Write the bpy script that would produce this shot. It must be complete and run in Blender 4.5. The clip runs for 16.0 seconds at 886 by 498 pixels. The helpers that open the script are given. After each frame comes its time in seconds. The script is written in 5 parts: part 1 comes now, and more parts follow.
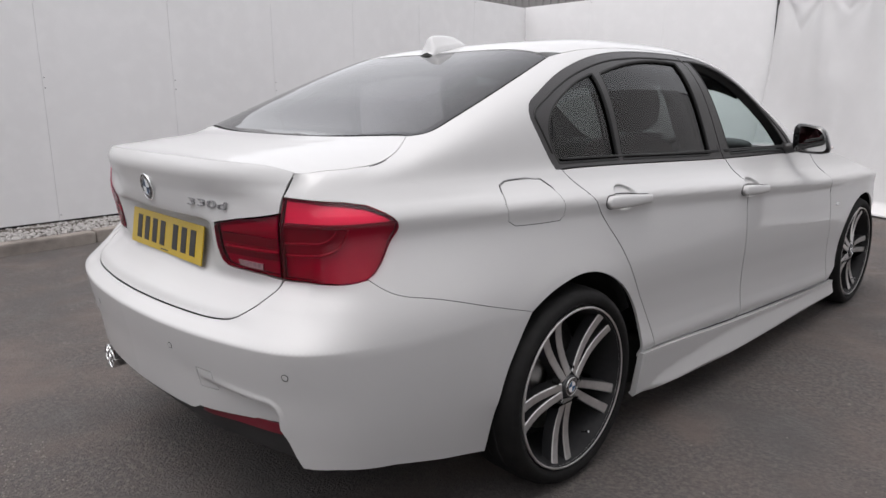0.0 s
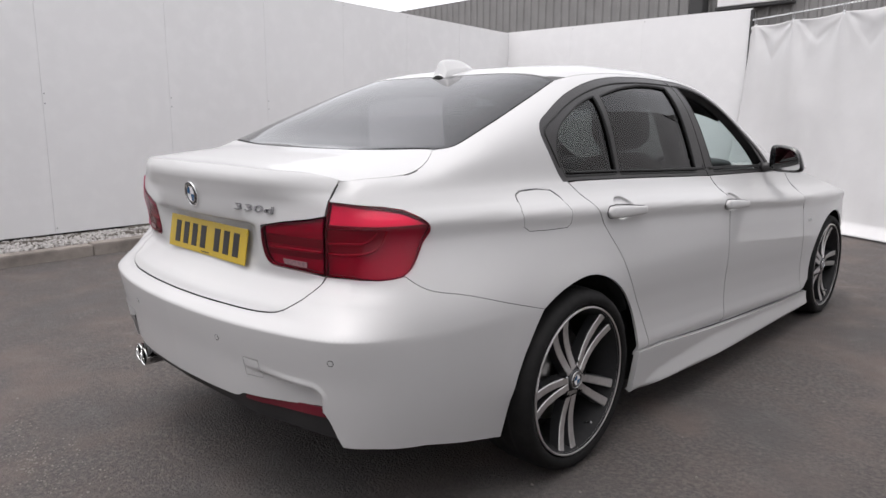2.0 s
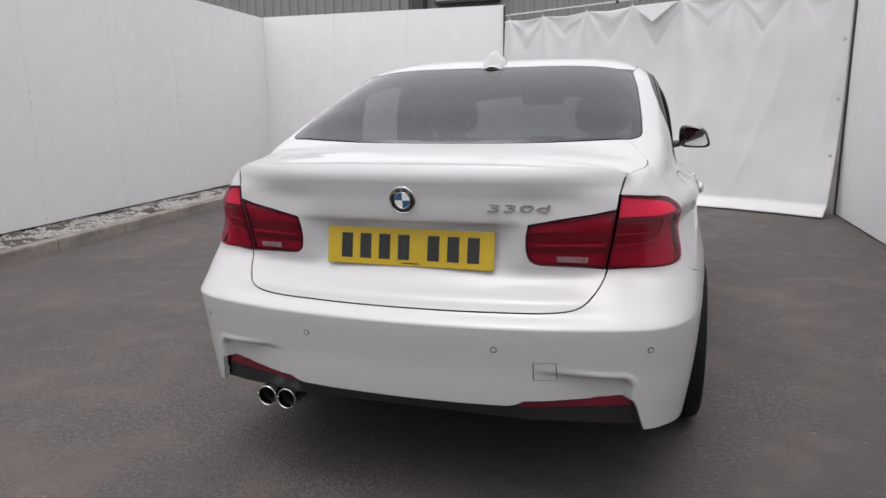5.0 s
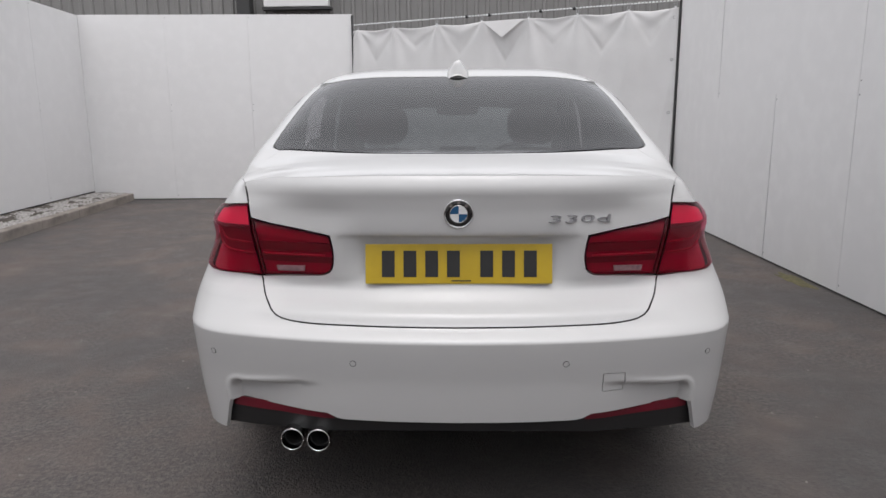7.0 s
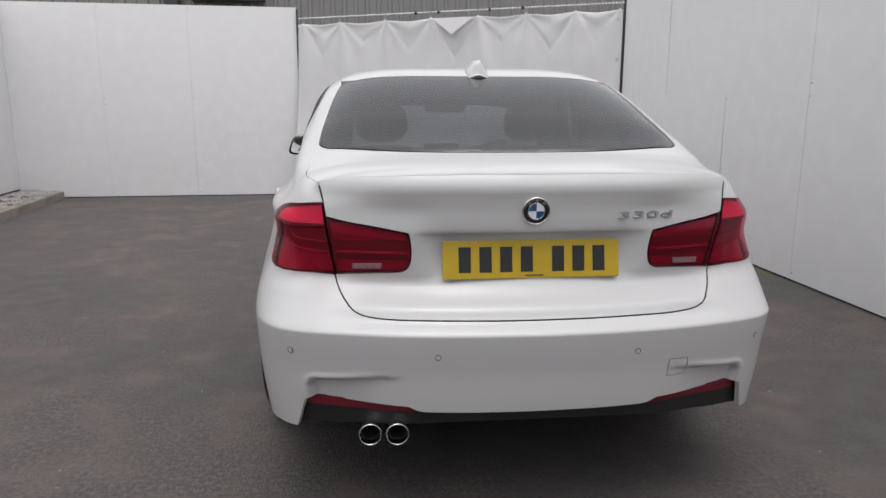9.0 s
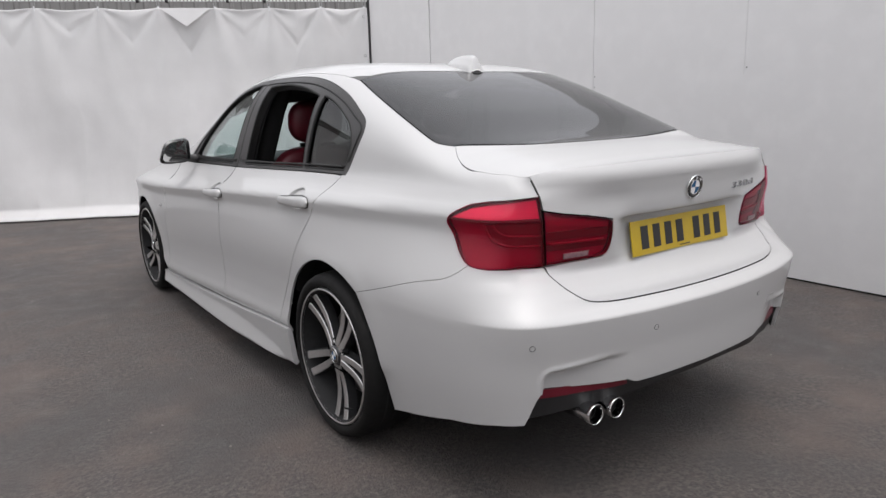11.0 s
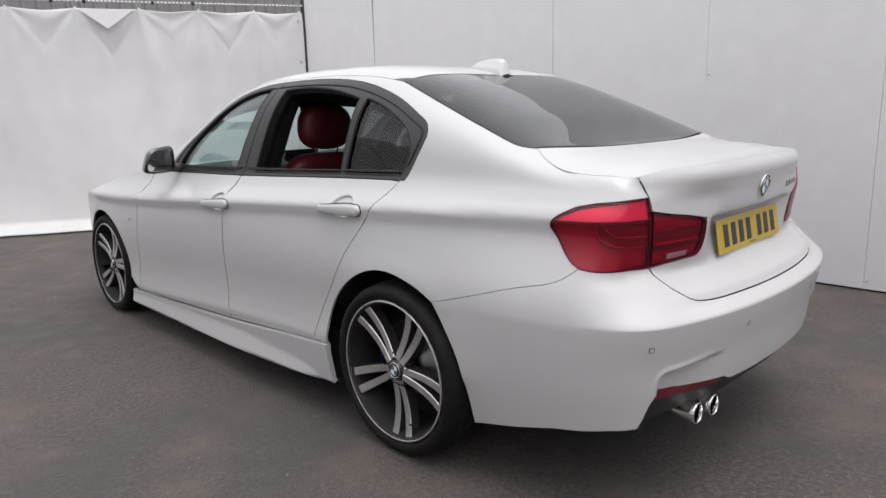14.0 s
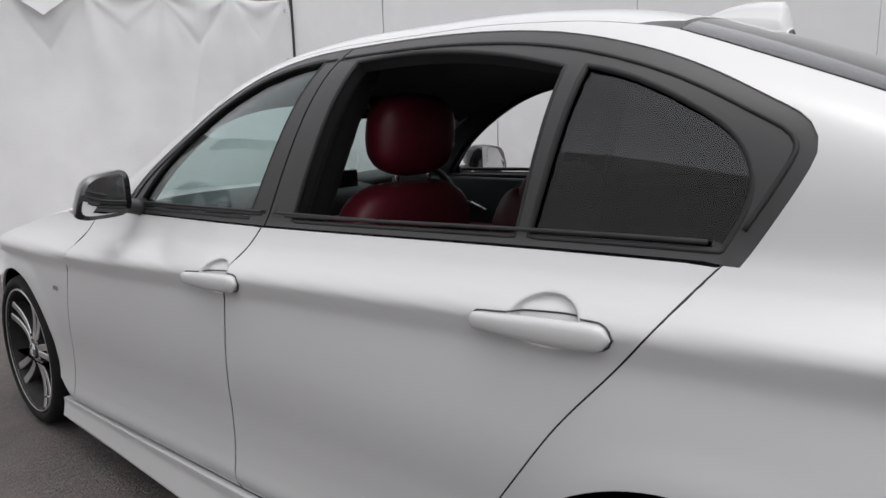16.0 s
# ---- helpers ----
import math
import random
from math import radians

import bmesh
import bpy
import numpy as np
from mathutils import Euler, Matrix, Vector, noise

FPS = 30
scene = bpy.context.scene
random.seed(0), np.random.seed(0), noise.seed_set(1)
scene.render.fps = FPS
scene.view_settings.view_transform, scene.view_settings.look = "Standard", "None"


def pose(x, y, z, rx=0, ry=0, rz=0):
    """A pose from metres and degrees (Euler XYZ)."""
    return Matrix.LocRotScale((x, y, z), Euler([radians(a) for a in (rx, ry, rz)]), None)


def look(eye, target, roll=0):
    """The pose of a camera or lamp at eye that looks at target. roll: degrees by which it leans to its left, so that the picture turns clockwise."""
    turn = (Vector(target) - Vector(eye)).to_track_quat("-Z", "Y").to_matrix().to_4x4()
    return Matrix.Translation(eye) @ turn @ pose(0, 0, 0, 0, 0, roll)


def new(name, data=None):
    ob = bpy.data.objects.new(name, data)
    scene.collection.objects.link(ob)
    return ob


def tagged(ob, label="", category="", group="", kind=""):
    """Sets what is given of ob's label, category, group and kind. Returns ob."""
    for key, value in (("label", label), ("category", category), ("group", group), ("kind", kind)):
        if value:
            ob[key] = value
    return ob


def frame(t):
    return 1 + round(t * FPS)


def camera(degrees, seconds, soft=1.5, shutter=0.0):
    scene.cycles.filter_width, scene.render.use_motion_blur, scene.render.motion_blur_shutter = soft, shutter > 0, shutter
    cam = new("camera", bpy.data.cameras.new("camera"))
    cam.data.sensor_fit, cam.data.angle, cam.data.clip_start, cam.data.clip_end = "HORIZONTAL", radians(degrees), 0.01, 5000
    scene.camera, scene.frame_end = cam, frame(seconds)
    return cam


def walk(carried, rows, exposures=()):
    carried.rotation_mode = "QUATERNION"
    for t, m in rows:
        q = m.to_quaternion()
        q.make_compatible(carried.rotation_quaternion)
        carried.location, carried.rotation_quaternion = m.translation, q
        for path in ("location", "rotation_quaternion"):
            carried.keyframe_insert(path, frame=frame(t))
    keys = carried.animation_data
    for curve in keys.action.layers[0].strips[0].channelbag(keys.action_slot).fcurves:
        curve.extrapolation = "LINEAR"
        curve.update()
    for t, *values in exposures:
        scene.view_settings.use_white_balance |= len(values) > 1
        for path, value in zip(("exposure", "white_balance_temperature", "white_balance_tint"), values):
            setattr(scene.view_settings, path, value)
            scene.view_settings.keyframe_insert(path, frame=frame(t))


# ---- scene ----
cam = camera(66.7, 16.0)
PATH = [
    (0, (2.023, -1.649, 1.196), (0.608, -0.302, 0.766), -0.2),
    (0.5, (2.077, -1.826, 1.181), (0.703, -0.432, 0.772), -0.4),
    (1, (2.091, -1.876, 1.192), (0.734, -0.459, 0.802), -0.2),
    (1.5, (2.084, -1.88, 1.188), (0.734, -0.453, 0.813), 0.0),
    (2, (2.073, -1.891, 1.184), (0.699, -0.485, 0.814), 0.5),
    (2.5, (2.054, -1.921, 1.187), (0.684, -0.514, 0.811), 0.9),
    (3, (1.925, -2.079, 1.189), (0.637, -0.598, 0.806), 2.1),
    (3.5, (1.672, -2.292, 1.185), (0.532, -0.697, 0.792), 1.5),
    (4, (1.35, -2.467, 1.191), (0.38, -0.764, 0.791), 0.1),
    (4.5, (1.006, -2.653, 1.201), (0.244, -0.849, 0.796), 0.2),
    (4.7, (0.872, -2.707, 1.207), (0.18, -0.876, 0.799), -0.3),
    (6.8, (-0.004, -2.714, 1.212), (-0.053, -0.752, 0.824), -0.0),
    (7, (-0.005, -2.712, 1.208), (-0.046, -0.75, 0.824), -0.3),
    (7.5, (-0.004, -2.71, 1.21), (-0.04, -0.749, 0.82), -0.4),
    (8, (-0.007, -2.707, 1.212), (-0.05, -0.747, 0.817), -0.5),
    (8.5, (-0.144, -2.72, 1.203), (-0.107, -0.76, 0.804), -0.5),
    (9, (-0.446, -2.756, 1.225), (-0.251, -0.805, 0.826), 0.1),
    (9.2, (-0.588, -2.737, 1.218), (-0.316, -0.797, 0.817), 0.6),
    (11.3, (-2.086, -2.089, 1.239), (-0.857, -0.566, 0.824), -1.9),
    (11.5, (-2.163, -2.011, 1.238), (-0.892, -0.522, 0.832), -2.0),
    (12, (-2.274, -1.856, 1.231), (-0.928, -0.43, 0.839), -2.4),
    (12.5, (-2.323, -1.814, 1.231), (-0.955, -0.411, 0.833), -2.1),
    (13, (-2.333, -1.818, 1.234), (-0.966, -0.411, 0.842), -2.1),
    (13.5, (-2.343, -1.813, 1.233), (-0.977, -0.405, 0.844), -1.9),
    (14, (-2.346, -1.76, 1.229), (-0.971, -0.364, 0.826), -1.6),
    (14.5, (-2.222, -1.472, 1.22), (-0.838, -0.085, 0.824), -1.3),
    (15, (-2.112, -1.074, 1.195), (-0.709, 0.296, 0.798), 0.0),
    (15.5, (-1.927, -0.663, 1.186), (-0.503, 0.687, 0.8), -1.1),
    (16, (-1.706, -0.275, 1.196), (-0.249, 1.046, 0.827), -1.7),
]
walk(cam, [(t, look(eye, target, roll)) for t, eye, target, roll in PATH],
     exposures=[(0.0, -0.49, 6550, 13), (1.0, -0.39, 6550, 13.5), (3.5, -0.43, 6540, 13), (7.0, -0.69, 6520, 12), (9.0, -0.71, 6520, 12), (12.5, -0.47, 6530, 12.5), (14.5, -0.51, 6530, 12.5), (16.0, -0.59, 6510, 11)])

# ---- light: a bright overcast day ----
world = bpy.data.worlds.new("overcast_sky")
scene.world = world
world.use_nodes = True
wn, wl = world.node_tree.nodes, world.node_tree.links
sky = wn.new("ShaderNodeTexSky")
sky.sky_type, sky.sun_disc = "NISHITA", False
sky.sun_elevation, sky.sun_rotation = radians(77), radians(186)
sky.air_density, sky.dust_density = 1.0, 3.0
grey = wn.new("ShaderNodeHueSaturation")
grey.inputs["Saturation"].default_value = 0.12
wl.new(sky.outputs[0], grey.inputs["Color"])
wl.new(grey.outputs[0], wn["Background"].inputs[0])
wn["Background"].inputs[1].default_value = 0.43
sun_data = bpy.data.lights.new("sun", "SUN")
sun_data.energy, sun_data.angle, sun_data.color = 0.3, radians(80), (1.0, 0.985, 0.97)
sun = new("sun", sun_data)
sun.matrix_world = look((-.4, -3.6, 18), (0, 0.5, 0))

# ---- materials ----
def mat(name, base=(.5, .5, .5), rough=.5, metal=0.0, coat=0.0, vary=0.0, vscale=8.0, bump=0.0, bscale=60.0, spec=.5, sheen=0.0, dirt=0.0, dirt_col=(.2, .18, .16), dscale=1.2, vary2=0.0):
    """A surface with a base colour, variation at two scales, dirt patches and fine relief."""
    m = bpy.data.materials.new(name)
    m.use_nodes = True
    n, l = m.node_tree.nodes, m.node_tree.links
    b = n["Principled BSDF"]
    b.inputs["Base Color"].default_value = (*base, 1)
    b.inputs["Roughness"].default_value = rough
    b.inputs["Metallic"].default_value = metal
    b.inputs["Coat Weight"].default_value = coat
    b.inputs["Coat Roughness"].default_value = .03
    b.inputs["Specular IOR Level"].default_value = spec
    b.inputs["Sheen Weight"].default_value = sheen
    co = n.new("ShaderNodeTexCoord")
    def noise_tex(scale, detail=4.0):
        t = n.new("ShaderNodeTexNoise")
        t.inputs["Scale"].default_value, t.inputs["Detail"].default_value = scale, detail
        l.new(co.outputs["Object"], t.inputs["Vector"])
        return t
    col = None
    def mixed(a, fac, c2, mode="MIX"):
        x = n.new("ShaderNodeMix")
        x.data_type, x.blend_type = "RGBA", mode
        if a is None:
            x.inputs[6].default_value = (*base, 1)
        else:
            l.new(a, x.inputs[6])
        l.new(fac, x.inputs[0])
        x.inputs[7].default_value = (*c2, 1)
        return x.outputs[2]
    def ramp(src, a, b2):
        r = n.new("ShaderNodeMapRange")
        r.inputs[1].default_value, r.inputs[2].default_value = a, b2
        l.new(src, r.inputs[0])
        return r.outputs[0]
    if vary:
        col = mixed(col, ramp(noise_tex(vscale).outputs[0], .35, .7), [min(1, c * (1 - vary)) for c in base])
    if vary2:
        col = mixed(col, ramp(noise_tex(vscale * 9, 6).outputs[0], .45, .65), [min(1, c * (1 + vary2)) for c in base])
    if dirt:
        f = ramp(noise_tex(dscale, 8).outputs[0], .5, .78)
        g = n.new("ShaderNodeMath")
        g.operation = "MULTIPLY"
        g.inputs[1].default_value = dirt
        l.new(f, g.inputs[0])
        col = mixed(col, g.outputs[0], dirt_col)
    if col is not None:
        l.new(col, b.inputs["Base Color"])
        rr = n.new("ShaderNodeMapRange")
        rr.inputs[3].default_value, rr.inputs[4].default_value = max(.02, rough * .85), min(1, rough * 1.15)
        l.new(noise_tex(vscale * 3).outputs[0], rr.inputs[0])
        l.new(rr.outputs[0], b.inputs["Roughness"])
    if bump:
        bp = n.new("ShaderNodeBump")
        bp.inputs["Strength"].default_value, bp.inputs["Distance"].default_value = 1.0, bump
        l.new(noise_tex(bscale, 5).outputs[0], bp.inputs["Height"])
        l.new(bp.outputs[0], b.inputs["Normal"])
    return m


def glass(name, tint, gloss=(1, 1, 1), gain=.045, rough=0.0, peak=.95):
    """A tinted pane: clear body, mirror gloss by Fresnel."""
    m = bpy.data.materials.new(name)
    m.use_nodes = True
    n, l = m.node_tree.nodes, m.node_tree.links
    n.remove(n["Principled BSDF"])
    t, g, f, x = n.new("ShaderNodeBsdfTransparent"), n.new("ShaderNodeBsdfGlossy"), n.new("ShaderNodeLayerWeight"), n.new("ShaderNodeMixShader")
    pw, sc = n.new("ShaderNodeMath"), n.new("ShaderNodeMath")
    pw.operation, sc.operation = "POWER", "MULTIPLY_ADD"
    pw.inputs[1].default_value, sc.inputs[1].default_value, sc.inputs[2].default_value = 5.0, peak, gain
    t.inputs[0].default_value, g.inputs[0].default_value = (*tint, 1), (*gloss, 1)
    g.inputs["Roughness"].default_value = rough
    l.new(f.outputs[1], pw.inputs[0]); l.new(pw.outputs[0], sc.inputs[0]); l.new(sc.outputs[0], x.inputs[0])
    l.new(t.outputs[0], x.inputs[1]); l.new(g.outputs[0], x.inputs[2])
    l.new(x.outputs[0], n["Material Output"].inputs[0])
    return m


def asphalt():
    """Worn tarmac: dark binder, pale grit, brown dusty patches, real relief."""
    m = bpy.data.materials.new("asphalt")
    m.use_nodes = True
    n, l = m.node_tree.nodes, m.node_tree.links
    b = n["Principled BSDF"]
    co = n.new("ShaderNodeTexCoord")
    def tex(kind, scale, detail=6.0):
        t = n.new(kind)
        t.inputs["Scale"].default_value = scale
        if "Detail" in t.inputs:
            t.inputs["Detail"].default_value = detail
        l.new(co.outputs["Object"], t.inputs["Vector"])
        return t
    def rmap(src, a, c, lo=0.0, hi=1.0):
        r = n.new("ShaderNodeMapRange")
        for i, v in enumerate((a, c, lo, hi)):
            r.inputs[i + 1].default_value = v
        l.new(src, r.inputs[0])
        return r.outputs[0]
    def mix(a, fac, c, mode="MIX"):
        x = n.new("ShaderNodeMix")
        x.data_type, x.blend_type = "RGBA", mode
        for s, v in ((6, a), (7, c)):
            if isinstance(v, tuple):
                x.inputs[s].default_value = (*v, 1)
            else:
                l.new(v, x.inputs[s])
        if isinstance(fac, float):
            x.inputs[0].default_value = fac
        else:
            l.new(fac, x.inputs[0])
        return x.outputs[2]
    grit = tex("ShaderNodeTexVoronoi", 110)
    fine = tex("ShaderNodeTexNoise", 90, 3)
    mid = tex("ShaderNodeTexNoise", 7, 8)
    big = tex("ShaderNodeTexNoise", .9, 6)
    dust = tex("ShaderNodeTexNoise", 2.3, 9)
    c = mix((.056, .050, .048), rmap(fine.outputs[0], .4, .64), (.104, .090, .084))
    c = mix(c, rmap(grit.outputs["Distance"], .0, .28, .35, 0), (.24, .22, .205))
    c = mix(c, rmap(mid.outputs[0], .42, .72, 0, .55), (.120, .102, .093))
    stones = tex("ShaderNodeTexNoise", 48, 10)
    c = mix(c, rmap(stones.outputs[0], 0.50, .64, 0, .45), (.165, .141, .129))
    c = mix(c, rmap(stones.outputs[0], .46, .36, 0, .4), (.035, .033, .033))
    c = mix(c, rmap(dust.outputs[0], .48, .66, 0, .75), (.132, .103, .091))
    c = mix(c, rmap(big.outputs[0], .48, .60, 0, .62), (.070, .066, .065))
    l.new(c, b.inputs["Base Color"])
    l.new(rmap(mid.outputs[0], .3, .7, .62, .88), b.inputs["Roughness"])
    bp = n.new("ShaderNodeBump")
    bp.inputs["Distance"].default_value, bp.inputs["Strength"].default_value = .006, .8
    h = n.new("ShaderNodeMath"); h.operation = "ADD"
    l.new(grit.outputs["Distance"], h.inputs[0]); l.new(fine.outputs[0], h.inputs[1])
    l.new(h.outputs[0], bp.inputs["Height"])
    l.new(bp.outputs[0], b.inputs["Normal"])
    return m


M_PAINT = mat("white_car_paint", (.52, .52, .518), .5, coat=.65)
M_PAINT.node_tree.nodes["Principled BSDF"].inputs["Coat Roughness"].default_value = .02
M_TRIM = mat("satin_black_trim", (.036, .0345, .0345), .38, bump=.0002, bscale=900)
M_RUBBER = mat("black_rubber", (.018, .018, .018), .65, vary=.3, bump=.0004, bscale=300)
M_TYRE = mat("tyre_rubber", (.007, .0068, .0068), .75, spec=.25, vary=.3, vscale=14, bump=.0006, bscale=120, dirt=.12, dirt_col=(.05, .045, .042), dscale=9)
M_PLASTIC = mat("black_plastic", (.016, .016, .017), .5, bump=.0003, bscale=500)
M_PIANO = mat("gloss_black", (.010, .010, .011), .12, coat=.6)
M_LINER = mat("dark_liner", (.012, .012, .012), .95)
M_ALLOY = mat("machined_alloy", (.68, .67, .66), .30, metal=.85, vary=.15, vscale=40, bump=.0002, bscale=700)
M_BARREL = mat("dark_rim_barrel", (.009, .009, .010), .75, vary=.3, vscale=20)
M_GREYRIM = mat("dark_grey_rim_paint", (.045, .045, .048), .35, metal=.4, coat=.4)
M_DISC = mat("brake_disc_steel", (.32, .31, .30), .42, metal=1.0, vary=.3, vscale=30)
M_CHROME = mat("chrome", (.75, .75, .75), .08, metal=1.0)
M_CHROME_DULL = mat("satin_chrome", (.68, .68, .69), .25, metal=1.0)
M_LETTER = mat("dull_chrome_letters", (.46, .46, .47), .22, metal=1.0)
M_BLUE = mat("blue_enamel", (.02, .09, .20), .25, coat=.5)
M_CALIPER = mat("blue_caliper_paint", (.03, .03, .16), .35, coat=.5)
M_WHITE_EN = mat("white_enamel", (.75, .76, .77), .25, coat=.5)
M_PLATE = mat("yellow_plate", (.48, .33, .012), .35, vary=.08, vscale=20, coat=.3)
M_PLATE_INK = mat("plate_black", (.018, .018, .018), .4)
M_RED_HOUSING = mat("red_lamp_housing", (.37, .010, .082), .35)
M_RED_BRIGHT = mat("bright_red_reflector", (.86, .12, .27), .3)
M_RED_GUIDE = mat("red_light_guide", (.27, .010, .048), .35)
M_RED_DEEP = mat("deep_red_bezel", (.20, .009, .042), .4)
M_RED_DARK = mat("dark_red_lamp_trim", (.15, .010, .034), .4)
M_CLEAR_LAMP = mat("clear_lamp", (.72, .66, .66), .2)
M_REVERSE = mat("reversing_lamp", (.30, .17, .19), .3, vary=.5, vscale=90)
M_REFLECTOR = mat("red_reflector", (.13, .004, .015), .35, coat=.1)
M_RED_LEATHER = mat("red_leather", (.10, .0045, .013), .48, vary=.25, vscale=18, bump=.0006, bscale=260)
M_DASH = mat("dark_dashboard", (.014, .014, .015), .6, bump=.0005, bscale=400)
M_HEADLINER = mat("anthracite_headliner", (.014, .014, .015), .9)
M_CARPET = mat("black_carpet", (.012, .012, .012), .95)
M_DARKMETAL = mat("dark_underbody", (.010, .010, .010), .9)
M_WALL = mat("white_painted_board", (.72, .715, .715), .55, vary=.03, vscale=.6, bump=.0008, bscale=5, dirt=.05, dirt_col=(.45, .43, .41), dscale=.8, vary2=.02)
M_WALL_EDGE = mat("dark_board_edge", (.05, .05, .05), .8)
M_CURTAIN = mat("white_tarpaulin", (.60, .595, .595), .5, vary=.06, vscale=3, bump=.001, bscale=40, dirt=.12, dirt_col=(.5, .48, .46), dscale=1.6)
M_CLAD = mat("grey_metal_cladding", (.22, .215, .21), .5, vary=.12, vscale=2)
M_CONCRETE = mat("kerb_concrete", (.30, .265, .235), .9, vary=.35, vscale=6, bump=.004, bscale=40, dirt=.5, dirt_col=(.12, .10, .09), dscale=4)
M_GRAVEL = mat("pale_gravel", (.50, .48, .46), .95, vary=.5, vscale=30)
M_SOIL = mat("dark_soil", (.10, .085, .07), .95, vary=.5, vscale=14, bump=.006, bscale=50)
M_GRIT = mat("grey_grit", (.26, .24, .22), .9, vary=.5, vscale=30)
M_ASPHALT = asphalt()
M_MOSS = mat("moss_and_dirt", (.13, .115, .055), .95, vary=.5, vscale=25, bump=.006, bscale=60)
M_STEEL = mat("galvanised_steel", (.42, .42, .42), .45, metal=.8, vary=.3, vscale=30)
G_REAR = glass("tinted_rear_glass", (.40, .40, .41), gain=.075)
G_PRIV = glass("privacy_side_glass", (.36, .36, .36))
G_CLEAR = glass("green_tinted_glass", (.86, .93, .92))
G_LENS = glass("red_lamp_lens", (.86, .26, .42), gain=.04, rough=.12, peak=.5)
G_MIRROR = mat("mirror_glass", (.8, .8, .8), .02, metal=1.0)

# ---- helpers for building ----
def part(name, bm, material, parent=None, label="", shade=False):
    me = bpy.data.meshes.new(name)
    bm.normal_update()
    bm.to_mesh(me)
    bm.free()
    me.materials.append(material)
    if shade:
        me.polygons.foreach_set("use_smooth", [True] * len(me.polygons))
    ob = new(name, me)
    if parent:
        ob.parent = parent
    if label:
        tagged(ob, label)
    return ob


def thing(name, label, category, at=(0, 0, 0), group="", kind=""):
    e = new(name)
    e.location = at
    return tagged(e, label, category, group, kind)


def box_bm(bm, lo, hi, m=None, bevel=0.0):
    """Adds a box between two corners, its edges rounded by bevel."""
    b2 = bmesh.new()
    bmesh.ops.create_cube(b2, size=1)
    for v in b2.verts:
        v.co = Vector([lo[i] + (v.co[i] + .5) * (hi[i] - lo[i]) for i in range(3)])
    if bevel:
        bmesh.ops.bevel(b2, geom=b2.edges[:], offset=bevel, segments=2, affect="EDGES", profile=.6)
    add_bm(bm, b2, m)
    return bm


def add_bm(bm, b2, m=None):
    vs = [bm.verts.new(m @ v.co if m else v.co.copy()) for v in b2.verts]
    b2.verts.index_update()
    for f in b2.faces:
        try:
            bm.faces.new([vs[v.index] for v in f.verts])
        except ValueError:
            pass
    b2.free()


def tube_bm(bm, pts, r, n=10, closed=False, caps=True):
    """Adds a round bar along points; r a number or a list."""
    pts = [Vector(p) for p in pts]
    rings, up = [], None
    for i, p in enumerate(pts):
        a = pts[i - 1] if i or closed else p
        b = pts[(i + 1) % len(pts)] if i + 1 < len(pts) or closed else p
        d = (b - a).normalized()
        if up is None:
            up = d.orthogonal().normalized()
        up = (up - d * up.dot(d)).normalized()
        w = d.cross(up)
        rr = r[i] if isinstance(r, (list, tuple)) else r
        rings.append([bm.verts.new(p + (up * math.cos(2 * math.pi * k / n) + w * math.sin(2 * math.pi * k / n)) * rr) for k in range(n)])
    for i in range(len(rings) if closed else len(rings) - 1):
        A, B = rings[i], rings[(i + 1) % len(rings)]
        for k in range(n):
            bm.faces.new((A[k], A[(k + 1) % n], B[(k + 1) % n], B[k]))
    if caps and not closed:
        bm.faces.new(rings[0][::-1]); bm.faces.new(rings[-1])
    return bm


def lathe_bm(bm, prof, n=64, m=None, closed=True):
    """Turns a profile of (radius, x) about the x axis."""
    rings = [[bm.verts.new((m or Matrix()) @ Vector((x, r * math.cos(2 * math.pi * k / n), r * math.sin(2 * math.pi * k / n)))) for k in range(n)] for r, x in prof]
    for i in range(len(rings) if closed else len(rings) - 1):
        A, B = rings[i], rings[(i + 1) % len(rings)]
        for k in range(n):
            bm.faces.new((A[k], B[k], B[(k + 1) % n], A[(k + 1) % n]))
    return bm


# ---- the yard ----
bm = bmesh.new()
bmesh.ops.create_grid(bm, x_segments=2, y_segments=2, size=600)
ground = part("ground", bm, M_ASPHALT)
ground.location.z = -.0075
tagged(ground, "worn dark grey tarmac with brown dusty patches", "ground", kind="structure")

def wall_frame(a, b):
    """The pose whose x runs from a to b along the ground and whose y points to the wall's back (left of that way)."""
    d = Vector((b[0] - a[0], b[1] - a[1], 0))
    L = d.length
    d.normalize()
    m = Matrix((d, (-d.y, d.x, 0), (0, 0, 1))).transposed().to_4x4()
    m.translation = (a[0], a[1], 0)
    return m, L

